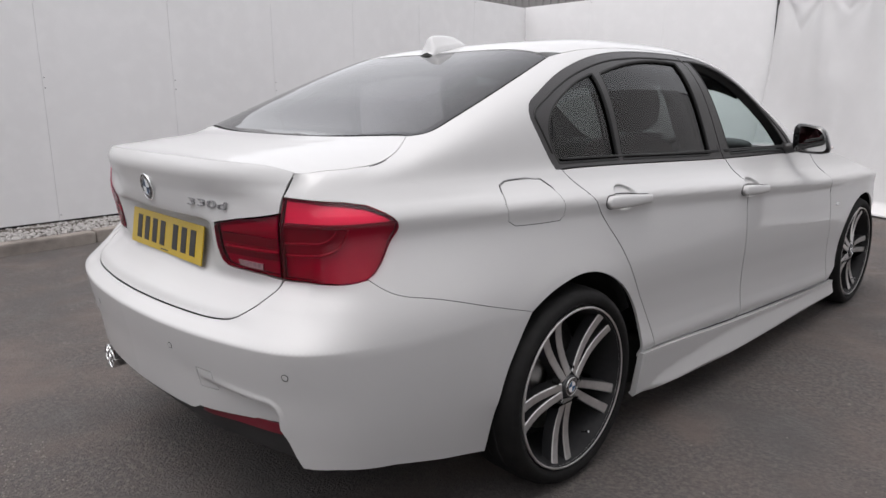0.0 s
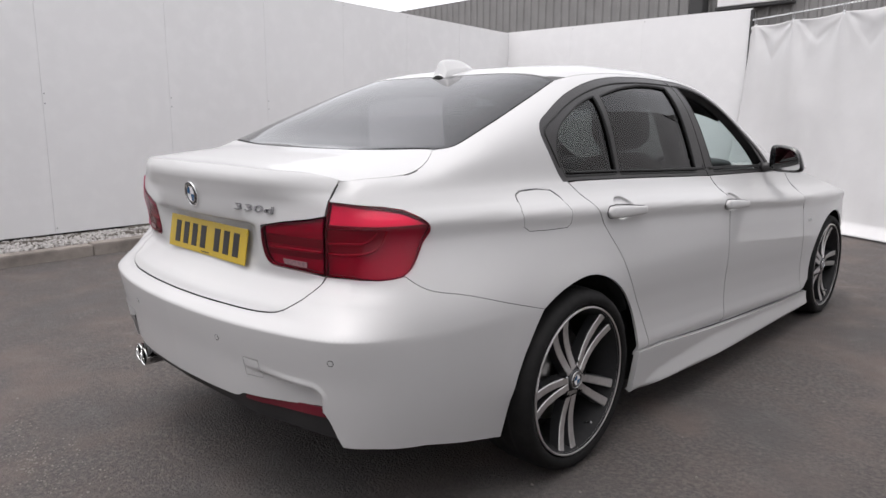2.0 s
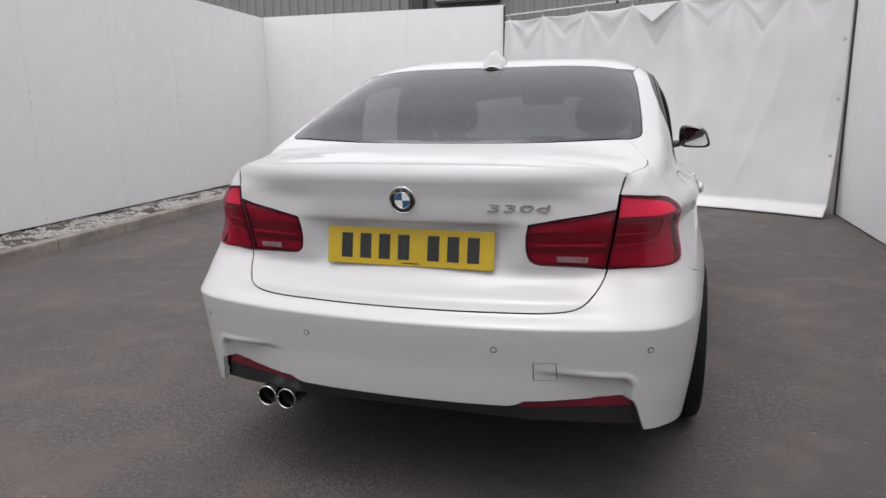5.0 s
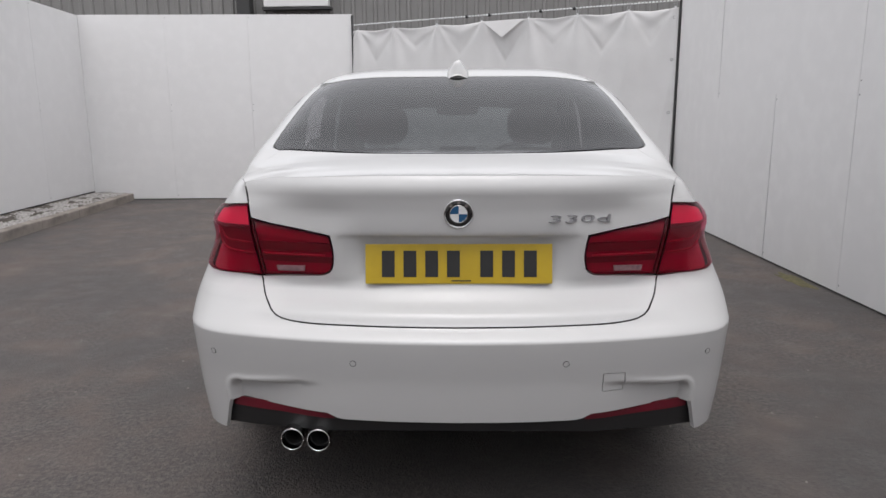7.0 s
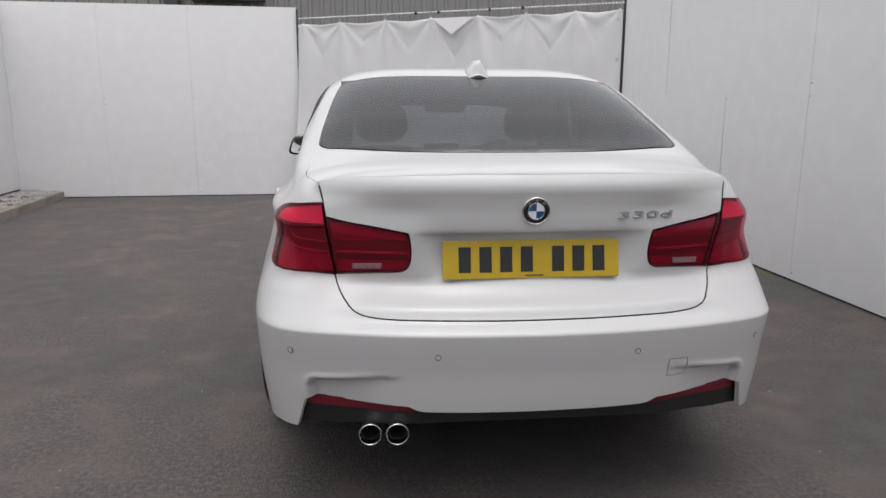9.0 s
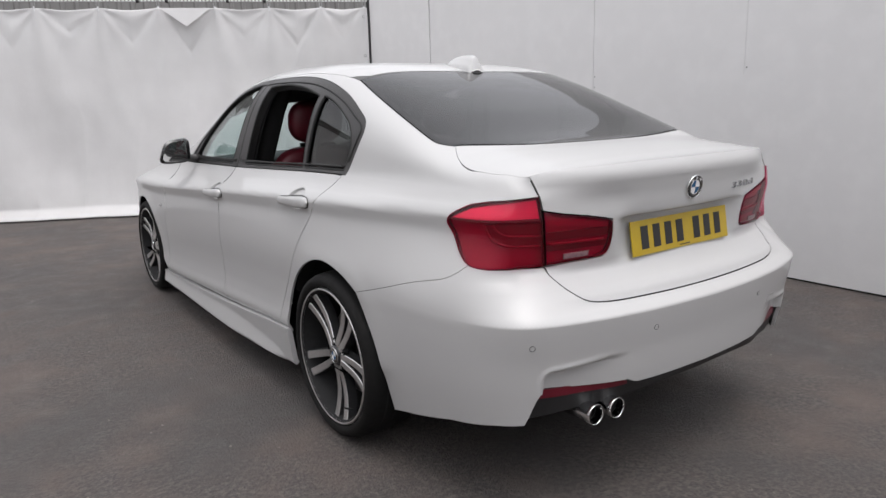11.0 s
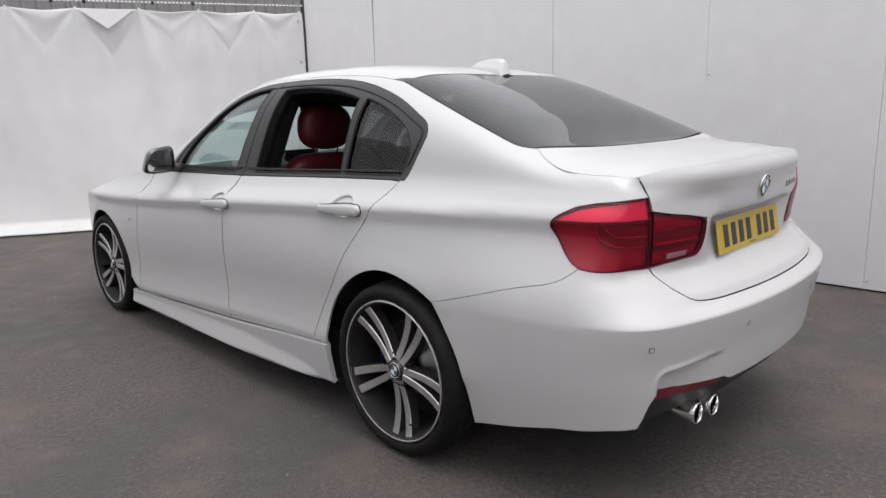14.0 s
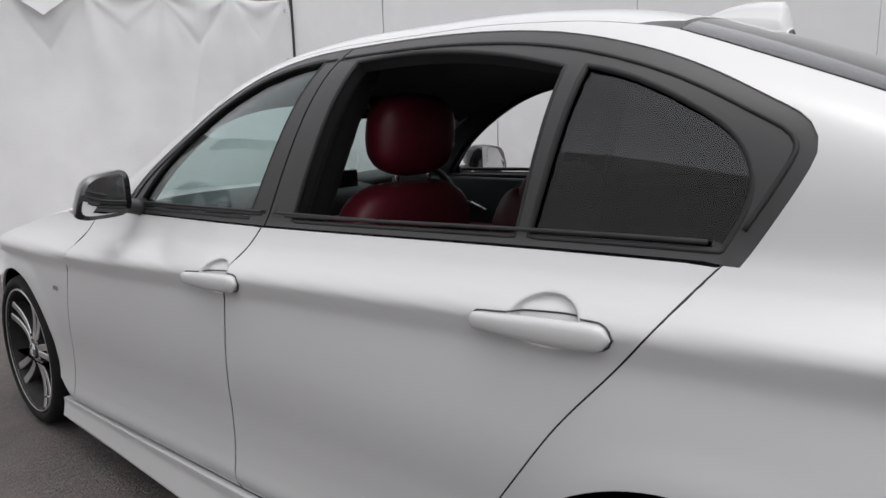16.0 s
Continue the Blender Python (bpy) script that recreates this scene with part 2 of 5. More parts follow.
def board_wall(name, a, b, height, label, seams_low, seams_up, split, z0=.006, gaps={}):
    """A hoarding of painted boards in two courses on a dark frame."""
    m, L = wall_frame(a, b)
    w = thing(name, label, "wall", kind="structure")
    w.matrix_world = m
    bm = bmesh.new()
    box_bm(bm, (0, .016, -.02), (L, .10, height - .02))
    part("frame", bm, M_LINER, w)
    for seams, lo, hi in ((seams_low, z0, split), (seams_up, split, height)):
        xs = [0] + list(seams) + [L]
        for i in range(len(xs) - 1):
            bm = bmesh.new()
            box_bm(bm, (xs[i], 0, lo), (xs[i + 1], .0155, hi))
            ga, gb = gaps.get(xs[i], (.0011, .0011)), gaps.get(xs[i + 1], (.0011, .0011))
            for v in bm.verts:
                t = (v.co.z - lo) / (hi - lo)
                v.co.x += ga[0] + (ga[1] - ga[0]) * t if v.co.x < (xs[i] + xs[i + 1]) / 2 else -(gb[0] + (gb[1] - gb[0]) * t)
            part("board", bm, M_WALL, w)
            if 0 < i:
                for z in (lo + .05, hi - .04):
                    sb = bmesh.new()
                    lathe_bm(sb, [(.0005, -.003), (.006, -.002), (.007, 0), (.0005, 0)], 10, Matrix.Translation((xs[i] + .018, 0, z)) @ Euler((0, 0, math.pi / 2)).to_matrix().to_4x4(), closed=False)
                    part("screw", sb, M_STEEL, w)
    return w

LEFT_A, LEFT_B = (-4.30, -6.0), (-5.53, 7.45)
BACK_A, BACK_B = (-5.53, 7.45), (-1.54, 7.62)
RIGHT_A, RIGHT_B = (2.64, 5.66), (2.59, -6.0)
board_wall("wall_left", LEFT_A, LEFT_B, 2.69, "tall white painted hoarding of boards above the kerb", [3.6, 4.82, 6.04, 7.26, 8.48, 9.7, 10.92, 12.14], [3.6, 4.82, 6.04, 7.26, 8.48, 9.7, 10.92, 12.14], 1.36, z0=.13)
board_wall("wall_back", BACK_A, BACK_B, 2.70, "tall white painted hoarding of boards closing the yard", [1.24, 2.46], [1.24, 2.46], 1.36)
board_wall("wall_right", RIGHT_A, RIGHT_B, 2.80, "tall white painted hoarding of boards with dark joints", [2.63, 3.80, 6.31, 7.5, 8.7, 9.9, 11.1], [1.36, 3.80, 5.18, 6.31, 7.5, 8.7, 9.9, 11.1], 1.38, gaps={1.36: (.004, .012), 2.63: (.010, .004), 3.80: (.002, .003)})
# unseen wall behind the camera, added to bounce light onto the car's rear
board_wall("bounce_wall_rear", (2.58, -6.0), (-4.30, -6.0), 2.72, "unseen white board wall added behind to bounce light onto the car", [1.22, 2.44, 3.66, 4.88, 6.1], [1.22, 2.44, 3.66, 4.88, 6.1], 1.36)

# curtain of tarpaulin hung from a perforated rail
CUR_A, CUR_B, CUR_TOP = (-1.52, 7.60), (2.62, 5.66), 2.46
m_cur, L_cur = wall_frame(CUR_A, CUR_B)
HOOKS = [.10, .69, 1.386, 2.062, 2.717, 3.36, 3.99, L_cur - .04]
SWAG = [.46, .27, .40, .52, .34, .45, .38]
def curtain_y(x, z):
    """Ridges spread downwards from the hooks; slack waves and creases lower down."""
    d = max(0.0, CUR_TOP - z)
    t = d / CUR_TOP
    v = 0.0
    for i, h in enumerate(HOOKS):
        lean_ = .10 * math.sin(i * 2.1) * d
        r = math.hypot(x - h, d)
        v += .011 * math.sin(8.5 * math.atan2(x - h, d + .01) + 1.7 * i) * min(1, r / .12) * math.exp(-r / .38)
        v += (.050 - .008 * (i % 3)) * math.exp(-((x - h - lean_) / (.035 + .17 * d)) ** 2) * math.exp(-d / 1.1)
    for i in range(len(HOOKS) - 1):
        mid = (HOOKS[i] + HOOKS[i + 1]) / 2
        p = abs(x - mid) / ((HOOKS[i + 1] - HOOKS[i]) / 2)
        if p < 1:
            f = SWAG[i] * (1 - p) - d
            v += .05 * max(0.0, f) * (1 - p) ** .3 - (.004 + .006 * (i % 2)) * math.exp(-(f / .05) ** 2) * (1 - p) ** .5
    v += .045 * t * math.sin(2.0 * x + 3.0 * t + .6) + .10 * noise.noise((x * .8 + z * .5, z * .5, 3.1)) * t
    c = noise.noise((x * 2.3 - z * .45, z * .38 + x * .2, 7.7))
    v += .018 * (1 - abs(c)) ** 5 * (.35 + t) + .012 * noise.noise((x * 6, z * 2.6, 2.2)) * (.3 + .5 * t)
    return -v - .28 * t ** 2.2
bm = bmesh.new()
NXC, NZC = 260, 130
grid = []
for j in range(NZC + 1):
    row = []
    for i in range(NXC + 1):
        x = L_cur * i / NXC
        near = min(abs(x - h) for h in HOOKS)
        sag = .028 * (1 - math.exp(-(near / .22) ** 2))
        ztop = CUR_TOP - sag
        z = .015 + (ztop - .015) * (1 - j / NZC)
        y = curtain_y(x, z)
        if z < .12:
            y -= (.12 - z) * 1.2
        row.append(bm.verts.new((x, y, z)))
    grid.append(row)
for j in range(NZC):
    for i in range(NXC):
        bm.faces.new((grid[j][i], grid[j + 1][i], grid[j + 1][i + 1], grid[j][i + 1]))
cur = part("tarpaulin_curtain", bm, M_CURTAIN, shade=True)
cur.matrix_world = m_cur
sol = cur.modifiers.new("thickness", "SOLIDIFY")
sol.thickness = .003
tagged(cur, "white creased tarpaulin curtain hanging from hooks on a rail", "curtain")
for fx in (2.385,):
    bm = bmesh.new()
    vs = [bm.verts.new(p) for p in ((fx - .29, -.085, CUR_TOP - .01), (fx + .28, -.085, CUR_TOP - .01), (fx, -.125, CUR_TOP - .225), (fx - .29, -.088, CUR_TOP - .014), (fx + .28, -.088, CUR_TOP - .014), (fx, -.129, CUR_TOP - .228))]
    bm.faces.new((vs[0], vs[2], vs[1])); bm.faces.new((vs[3], vs[4], vs[5]))
    for i in range(3):
        bm.faces.new((vs[i], vs[(i + 1) % 3], vs[3 + (i + 1) % 3], vs[3 + i]))
    fl = part("curtain_flap", bm, M_CURTAIN)
    fl.matrix_world = m_cur
    tagged(fl, "folded-over triangular flap of white tarpaulin", "curtain flap")
rail = thing("curtain_rail", "pale perforated metal rail above the curtain", "rail")
rail.matrix_world = m_cur
bm = bmesh.new()
box_bm(bm, (0, -.012, CUR_TOP + .075), (L_cur, .012, CUR_TOP + .087))
part("bar", bm, M_STEEL, rail)
link_bm = bmesh.new()
box_bm(link_bm, (-.013, -.016, -.009), (.013, .016, .009), bevel=.003)
link = part("link", link_bm, M_WHITE_EN, rail)
link.location = (.03, -.002, CUR_TOP + .083)
k = .03 + .042
while k < L_cur:
    o = new("link", link.data)
    o.parent, o.location = rail, (k, -.002, CUR_TOP + .083)
    k += .042
for cx in (1.83, 2.16, 2.87, 3.31):
    bm = bmesh.new()
    tube_bm(bm, [(cx - .018, -.006, CUR_TOP + .08), (cx - .012, -.006, CUR_TOP + .08), (cx + .012, -.006, CUR_TOP + .08), (cx + .018, -.006, CUR_TOP + .08)], [.014, .022, .022, .014], 10)
    cl = part("rail_clamp", bm, M_PLASTIC, rail, "black clamp on the rail", shade=True)
for i, z in enumerate((2.35, 1.87, 1.25, .65)):
    bm = bmesh.new()
    lathe_bm(bm, [(.010, 0), (.013, -.003), (.018, -.002), (.019, 0)], 16, Matrix.Translation((L_cur - .05, curtain_y(L_cur - .05, z) - .003, z)) @ Euler((0, 0, math.pi / 2)).to_matrix().to_4x4())
    ey = part("eyelet", bm, M_STEEL, shade=True)
    ey.matrix_world = m_cur
    tagged(ey, "small metal eyelet in the hem of the tarpaulin", "eyelet", "curtain eyelets")
for h in HOOKS:
    hk = thing("curtain_hook", "small galvanised snap hook holding the curtain", "hook", group="curtain hooks")
    hk.matrix_world = m_cur @ Matrix.Translation((h, -.03, CUR_TOP + .035))
    bm = bmesh.new()
    tube_bm(bm, [(.014 * math.cos(a), -.004, .055 * math.sin(a)) for a in np.linspace(0, 2 * math.pi, 21)[:-1]], .0045, 6, closed=True)
    part("loop", bm, M_STEEL, hk, shade=True)
    bm = bmesh.new()
    tube_bm(bm, [(0, 0, -.02), (0, 0, -.07)], .011, 8)
    part("clasp", bm, M_WHITE_EN, hk)
for nm, p, lab in (("post", BACK_B, "dark metal post at the end of the hoarding"), ("post", RIGHT_A, "dark metal post at the end of the hoarding")):
    bm = bmesh.new()
    box_bm(bm, (p[0] - .012, p[1] - .03, -.02), (p[0] + .012, p[1] + .03, 2.68), bevel=.004)
    tagged(part(nm, bm, M_WALL_EDGE), lab, "post", group="fence posts")

# grey profiled cladding of the buildings beyond
def cladding(name, a, b, height, label, pitch=.25):
    m, L = wall_frame(a, b)
    bm = bmesh.new()
    xs, x = [], 0.0
    while x < L:
        for dx, dy in ((0, 0), (.55, 0), (.66, .04), (.89, .04)):
            xs.append((x + dx * pitch, dy))
        x += pitch
    lo = [bm.verts.new((x, -y, 0)) for x, y in xs]
    hi = [bm.verts.new((x, -y, height)) for x, y in xs]
    bk = [bm.verts.new((xs[i][0], .2, z)) for z in (0, height) for i in (0, -1)]
    for i in range(len(xs) - 1):
        bm.faces.new((lo[i], lo[i + 1], hi[i + 1], hi[i]))
    bm.faces.new((bk[0], bk[2], bk[3], bk[1]))
    bm.faces.new((hi[0], hi[-1], bk[3], bk[2]))
    e = thing(name, label, "building")
    e.matrix_world = m
    part("wall", bm, M_CLAD, e)
    return e
far = cladding("warehouse", (-16, 13.5), (12, 12.6), 4.7, "warehouse wall of grey ribbed metal cladding")
bm = bmesh.new()
box_bm(bm, (11.15, -.35, 0), (11.45, -.05, 4.6), bevel=.03)
part("downpipe", bm, M_WALL_EDGE, far, "dark square downpipe")
bm = bmesh.new()
box_bm(bm, (11.75, -.30, 3.62), (13.2, -.12, 4.6), bevel=.02)
part("sign_panel", bm, M_WALL, far, "white panel with a dark edge")
bm = bmesh.new()
box_bm(bm, (11.70, -.28, 3.56), (13.25, -.06, 3.618), bevel=.01)
part("sign_frame", bm, M_WALL_EDGE, far)

# kerb and gravel strip along the left hoarding
m_l, L_l = wall_frame(LEFT_A, LEFT_B)
kerb_bm = bmesh.new()
box_bm(kerb_bm, (.004, 0, -.05), (.906, .13, .098), bevel=.016)
kerb_me = None
nk = int((L_l - .15) / .91) + 1
for i in range(nk):
    if kerb_me is None:
        k0 = part("kerb_stone", kerb_bm, M_CONCRETE)
        kerb_me = k0.data
        o = k0
    else:
        o = new("kerb_stone", kerb_me)
    o.matrix_world = m_l @ pose(L_l - .12 - .91 * (i + 1), -.62 + random.uniform(-.006, .006), random.uniform(-.006, .006), 0, 0, random.uniform(-.3, .3))
    tagged(o, "weathered concrete kerb stone edging the gravel strip", "kerb stone", "kerb stones")
bm = bmesh.new()
rows = []
for j in range(9):
    rows.append([bm.verts.new((L_l * i / 300, -.50 + .52 * j / 8, .085 + .03 * noise.noise((i * .21, j * .6, 0)) + .03 * j / 8 * (i > 0))) for i in range(301)])
for j in range(8):
    for i in range(300):
        bm.faces.new((rows[j][i], rows[j][i + 1], rows[j + 1][i + 1], rows[j + 1][i]))
strip = part("gravel_bed", bm, M_SOIL, shade=True)
strip.matrix_world = m_l
tagged(strip, "bed of dark soil under the gravel behind the kerb", "gravel", kind="stuff")
def pebbles(name, n, place, size, material, label, seed):
    rnd = random.Random(seed)
    bm = bmesh.new()
    for _ in range(n):
        p = place(rnd)
        r = rnd.uniform(*size)
        b2 = bmesh.new()
        bmesh.ops.create_icosphere(b2, subdivisions=1, radius=r)
        q = Euler((rnd.uniform(0, 6), rnd.uniform(0, 6), rnd.uniform(0, 6))).to_matrix().to_4x4()
        for v in b2.verts:
            v.co = q @ Vector((v.co.x * rnd.uniform(.8, 1.2), v.co.y * rnd.uniform(.6, 1), v.co.z * rnd.uniform(.5, .9)))
        add_bm(bm, b2, Matrix.Translation(p))
    ob = part(name, bm, material)
    return tagged(ob, label, "stones", kind="stuff")
def gravel_spot(r):
    while True:
        x, y = r.uniform(5.0, L_l - .1), r.uniform(-.49, -.02)
        if noise.noise((x * 2.6, y * 5.0, 4.4)) + .5 * noise.noise((x * 9, y * 11, 1.4)) > -.26 + r.uniform(-.12, .12):
            return m_l @ Vector((x, y, .092 + .03 * (y + .5)))
pebbles("gravel", 5200, gravel_spot, (.008, .022), M_GRAVEL, "loose pale stones in the strip behind the kerb", 5)
def yard_spot(r):
    while True:
        p = Vector((r.uniform(-4.2, 2.5), r.uniform(-3.5, 6), -.0065))
        if abs(p.x) > .8 or p.y < -1.2:
            return p
pebbles("loose_grit", 260, yard_spot, (.003, .008), M_GRIT, "scattered small pale stones on the tarmac", 9)

pebbles("grit_drift", 320, lambda r: Vector((-.50 + r.gauss(0, .22), -1.33 + r.gauss(0, .08), -.0065)), (.002, .005), M_GRIT, "small drift of loose grit on the tarmac", 12)
MOSS = (2.53, 2.28, -.0075)
# moss and dirt gathered at the foot of the right-hand hoarding
def dirt_patch(name, centre, size, material, label, seed):
    rnd = random.Random(seed)
    bm = bmesh.new()
    mid_ = bm.verts.new((0, 0, .009))
    ring_ = []
    for i in range(40):
        a = 2 * math.pi * i / 40
        r = .75 + .5 * noise.noise((math.cos(a) * 1.7, math.sin(a) * 1.7, seed))
        ring_.append((bm.verts.new((size[0] * r * .7 * math.cos(a), size[1] * r * .7 * math.sin(a), .006)), bm.verts.new((size[0] * r * math.cos(a), size[1] * r * math.sin(a), .0015))))
    for i in range(40):
        a, b = ring_[i], ring_[(i + 1) % 40]
        bm.faces.new((mid_, a[0], b[0]))
        bm.faces.new((a[0], a[1], b[1], b[0]))
    ob = part(name, bm, material, shade=True)
    ob.location = centre
    return tagged(ob, label, "moss", kind="stuff")
dirt_patch("moss_patch", MOSS, (.09, .30, 0), M_MOSS, "low greenish patch of moss at the foot of the hoarding", 3.0)

# ---- shape of the car's body: x right, y forward from the rear axle, z up ----
def spline(pts):
    """A smooth curve through a few (x, y) points, x rising, with no overshoot."""
    xs = np.array([p[0] for p in pts], float); ys = np.array([p[1] for p in pts], float)
    h = np.diff(xs); d = np.diff(ys) / h
    m = np.zeros(len(xs)); m[0], m[-1] = d[0], d[-1]
    for i in range(1, len(xs) - 1):
        if d[i - 1] * d[i] > 0:
            w1, w2 = 2 * h[i] + h[i - 1], h[i] + 2 * h[i - 1]
            m[i] = (w1 + w2) / (w1 / d[i - 1] + w2 / d[i])
    def f(x):
        x = np.clip(np.asarray(x, float), xs[0], xs[-1])
        i = np.clip(np.searchsorted(xs, x, side="right") - 1, 0, len(xs) - 2)
        t = (x - xs[i]) / h[i]
        return ((1 + 2 * t) * (1 - t) ** 2 * ys[i] + t * (1 - t) ** 2 * h[i] * m[i] + t * t * (3 - 2 * t) * ys[i + 1] + t * t * (t - 1) * h[i] * m[i + 1])
    return f
def smooth(a, b, x):
    t = np.clip((np.asarray(x, float) - a) / (b - a), 0, 1)
    return t * t * (3 - 2 * t)
# plan outline of the body, right half, rear centre to front centre
def curve(pts, n):
    p = np.array(pts, float)
    c = np.concatenate([[0], np.cumsum(np.hypot(*np.diff(p, axis=0).T))])
    # natural cubic through the points
    def nat(v):
        k = len(c); A = np.zeros((k, k)); r = np.zeros(k); h = np.diff(c)
        A[0, 0] = A[-1, -1] = 1
        for i in range(1, k - 1):
            A[i, i - 1], A[i, i], A[i, i + 1] = h[i - 1], 2 * (h[i - 1] + h[i]), h[i]
            r[i] = 6 * ((v[i + 1] - v[i]) / h[i] - (v[i] - v[i - 1]) / h[i - 1])
        M = np.linalg.solve(A, r)
        def f(x):
            i = np.clip(np.searchsorted(c, x, side="right") - 1, 0, k - 2)
            a, b = c[i + 1] - x, x - c[i]
            return (M[i] * a ** 3 + M[i + 1] * b ** 3) / (6 * h[i]) + (v[i] / h[i] - M[i] * h[i] / 6) * a + (v[i + 1] / h[i] - M[i + 1] * h[i] / 6) * b
        return f
    t = np.linspace(0, c[-1], n)
    return nat(p[:, 0])(t), nat(p[:, 1])(t)
PLAN = [(0, -1.03), (.2, -1.022), (.4, -.998), (.6, -.95), (.735, -.885), (.808, -.78), (.846, -.62), (.866, -.40), (.881, -.1), (.884, .25),
        (.884, .7), (.886, 1.3), (.89, 2.0), (.897, 2.5), (.9, 2.85), (.868, 3.13), (.778, 3.38), (.58, 3.52), (.3, 3.58), (0, 3.595)]
CX, CY = curve(PLAN, 3000)
CX[0] = CX[-1] = 0
CS = np.concatenate([[0], np.cumsum(np.hypot(np.diff(CX), np.diff(CY)))])
TX, TY = np.gradient(CX, CS), np.gradient(CY, CS)
TL = np.hypot(TX, TY)
NX, NY = TY / TL, -TX / TL          # outward normal
NX = NX * np.clip(CS / .12, 0, 1) * np.clip((CS[-1] - CS) / .12, 0, 1)
NY = np.where(NY == 0, 1e-9, np.sign(NY) * np.sqrt(1 - NX ** 2))
rear_inset = spline([(.15, .085), (.24, .062), (.30, .049), (.36, .040), (.42, .031), (.50, .021), (.56, .010), (.617, .001), (.622, .0005), (.627, .003), (.638, .018), (.652, .041), (.658, .047), (.678, .060), (.683, .065), (.70, .092), (.72, .117), (.75, .142), (.80, .156), (.86, .162),
                     (.878, .157), (.893, .123), (.92, .117), (.954, .113), (.99, .105), (1.012, .100), (1.024, .1005), (1.036, .1045), (1.046, .112), (1.10, .16)])
corner_inset = spline([(.60, .004), (.617, .001), (.622, .0005), (.629, .005), (.65, .026), (.70, .078), (.75, .122), (.77, .137), (.80, .152)])
lamp_inset = spline([(.6, .10), (.72, .14), (.78, .133), (.85, .122), (.902, .115), (.912, .1155), (.94, .118), (.972, .122), (1.1, .14)])
crease = spline([(-1.1, .90), (-.6, .905), (.17, .885), (1.14, .84), (2.2, .78), (3.6, .74)])
# inset of the flank against the height above (or below) the crease
flank = spline([(-.75, .05), (-.60, .026), (-.562, .019), (-.545, .008), (-.53, .006), (-.48, .012), (-.42, .016), (-.36, .015), (-.28, .009), (-.20, .006), (-.12, .008), (-.05, .011), (-.012, .004), (0, .002), (.015, .007),
                (.03, .022), (.05, .048), (.07, .069), (.09, .083), (.10, .089), (.116, .097), (.13, .103), (.20, .12)])
broad = spline([(.015, 0), (.05, .014), (.07, .021), (.10, .022), (.20, .022)])        # the tail's shoulders stand wider
waist = spline([(-1.1, .085), (-.75, .085), (-.55, .080), (-.3, .052), (0, .032), (.4, .018), (1.0, .006), (1.5, 0), (3.6, 0)])
def rearness(s):
    ny = np.interp(s, CS, NY)
    return smooth(.12, .92, -ny)
bumper_side = spline([(.15, .070), (.24, .050), (.32, .036), (.42, .022), (.50, .015), (.56, .010), (.617, .006), (.622, .006), (.630, .008), (.65, .010), (.70, .012)])
CUPS = [(.292, .886), (1.252, .836)]
def scoop(x, z):
    """The hollow of the bumper's lower corners."""
    u, v = .667 - x, .500 - .022 * smooth(.37, .64, x) - z
    r = .034
    inner = np.where((u < r) & (v < r), r - np.hypot(r - np.minimum(u, r), r - np.minimum(v, r)), np.minimum(u, v))
    fade = smooth(.36, .62, x)
    return .030 * smooth(-.001, .012, inner) * fade - .0035 * np.exp(-((inner + .008) / .008) ** 2) * fade
def low_point(s, z, lamp=0.0):
    """The lower body: s along the plan outline (negative on the left side), z height."""
    s, z = np.asarray(s, float), np.asarray(z, float)
    side = np.where(s < 0, -1.0, 1.0)
    s = np.abs(s)
    x, y, nx, ny = (np.interp(s, CS, a) for a in (CX, CY, NX, NY))
    w = rearness(s)
    lamp = np.maximum(lamp, smooth(.26, .37, x) * smooth(.71, .77, z) * (1 - smooth(.93, .99, z)) * (y < 0))
    kc = smooth(.50, .64, x)
    dr = (rear_inset(z) * (1 - kc) + np.where((z > .622) & (z < .80), corner_inset(z), rear_inset(z)) * kc + scoop(x, z) * (y < -.6)) * (1 - lamp) + lamp_inset(z) * lamp
    dr = dr + .044 * smooth(.36, .72, x) * smooth(.93, 1.030, z) * (1 - lamp) * (y < 0)
    low = flank(z - crease(y)) - broad(z - crease(y)) * smooth(-.15, -.50, y)
    tail = smooth(-.15, -.40, y) * (1 - smooth(.50, .66, z))      # the bumper's sides are plain
    low = low * (1 - tail) + bumper_side(z) * tail
    d = w * dr + (1 - w) * (low + waist(y) * smooth(.60, .90, z))
    for yc, zc in CUPS:
        d = d + .021 * (.5 - .5 * np.tanh((np.hypot((y - yc) / .060, (z - zc) / .036) - 1) / .09))
    for yw in (0, 2.81):
        r = np.hypot(y - yw, z - .318)
        d = d - .004 * (1 - smooth(.365, .445, r)) * smooth(.28, .40, z)
    return np.stack([side * (x - nx * d), y - ny * d, z + 0 * s], -1)
def s_side(y, z):
    """Where along the outline the flank passes the length y at the height z."""
    t = np.linspace(.30, CS[-1] - .5, 1100)
    return float(np.interp(y, low_point(t, np.full(1100, z))[:, 1], t))
def s_rear(x, z, lamp=0.0):
    t = np.linspace(0, .98, 500)
    return float(np.interp(x, low_point(t, np.full(500, z), lamp)[:, 0], t))
SKY = np.linspace(.35, 2.5, 40)
SKX = np.array([float(low_point(s_side(y, .87 - .53 - .02 * y), .87 - .53 - .02 * y)[0]) for y in SKY])
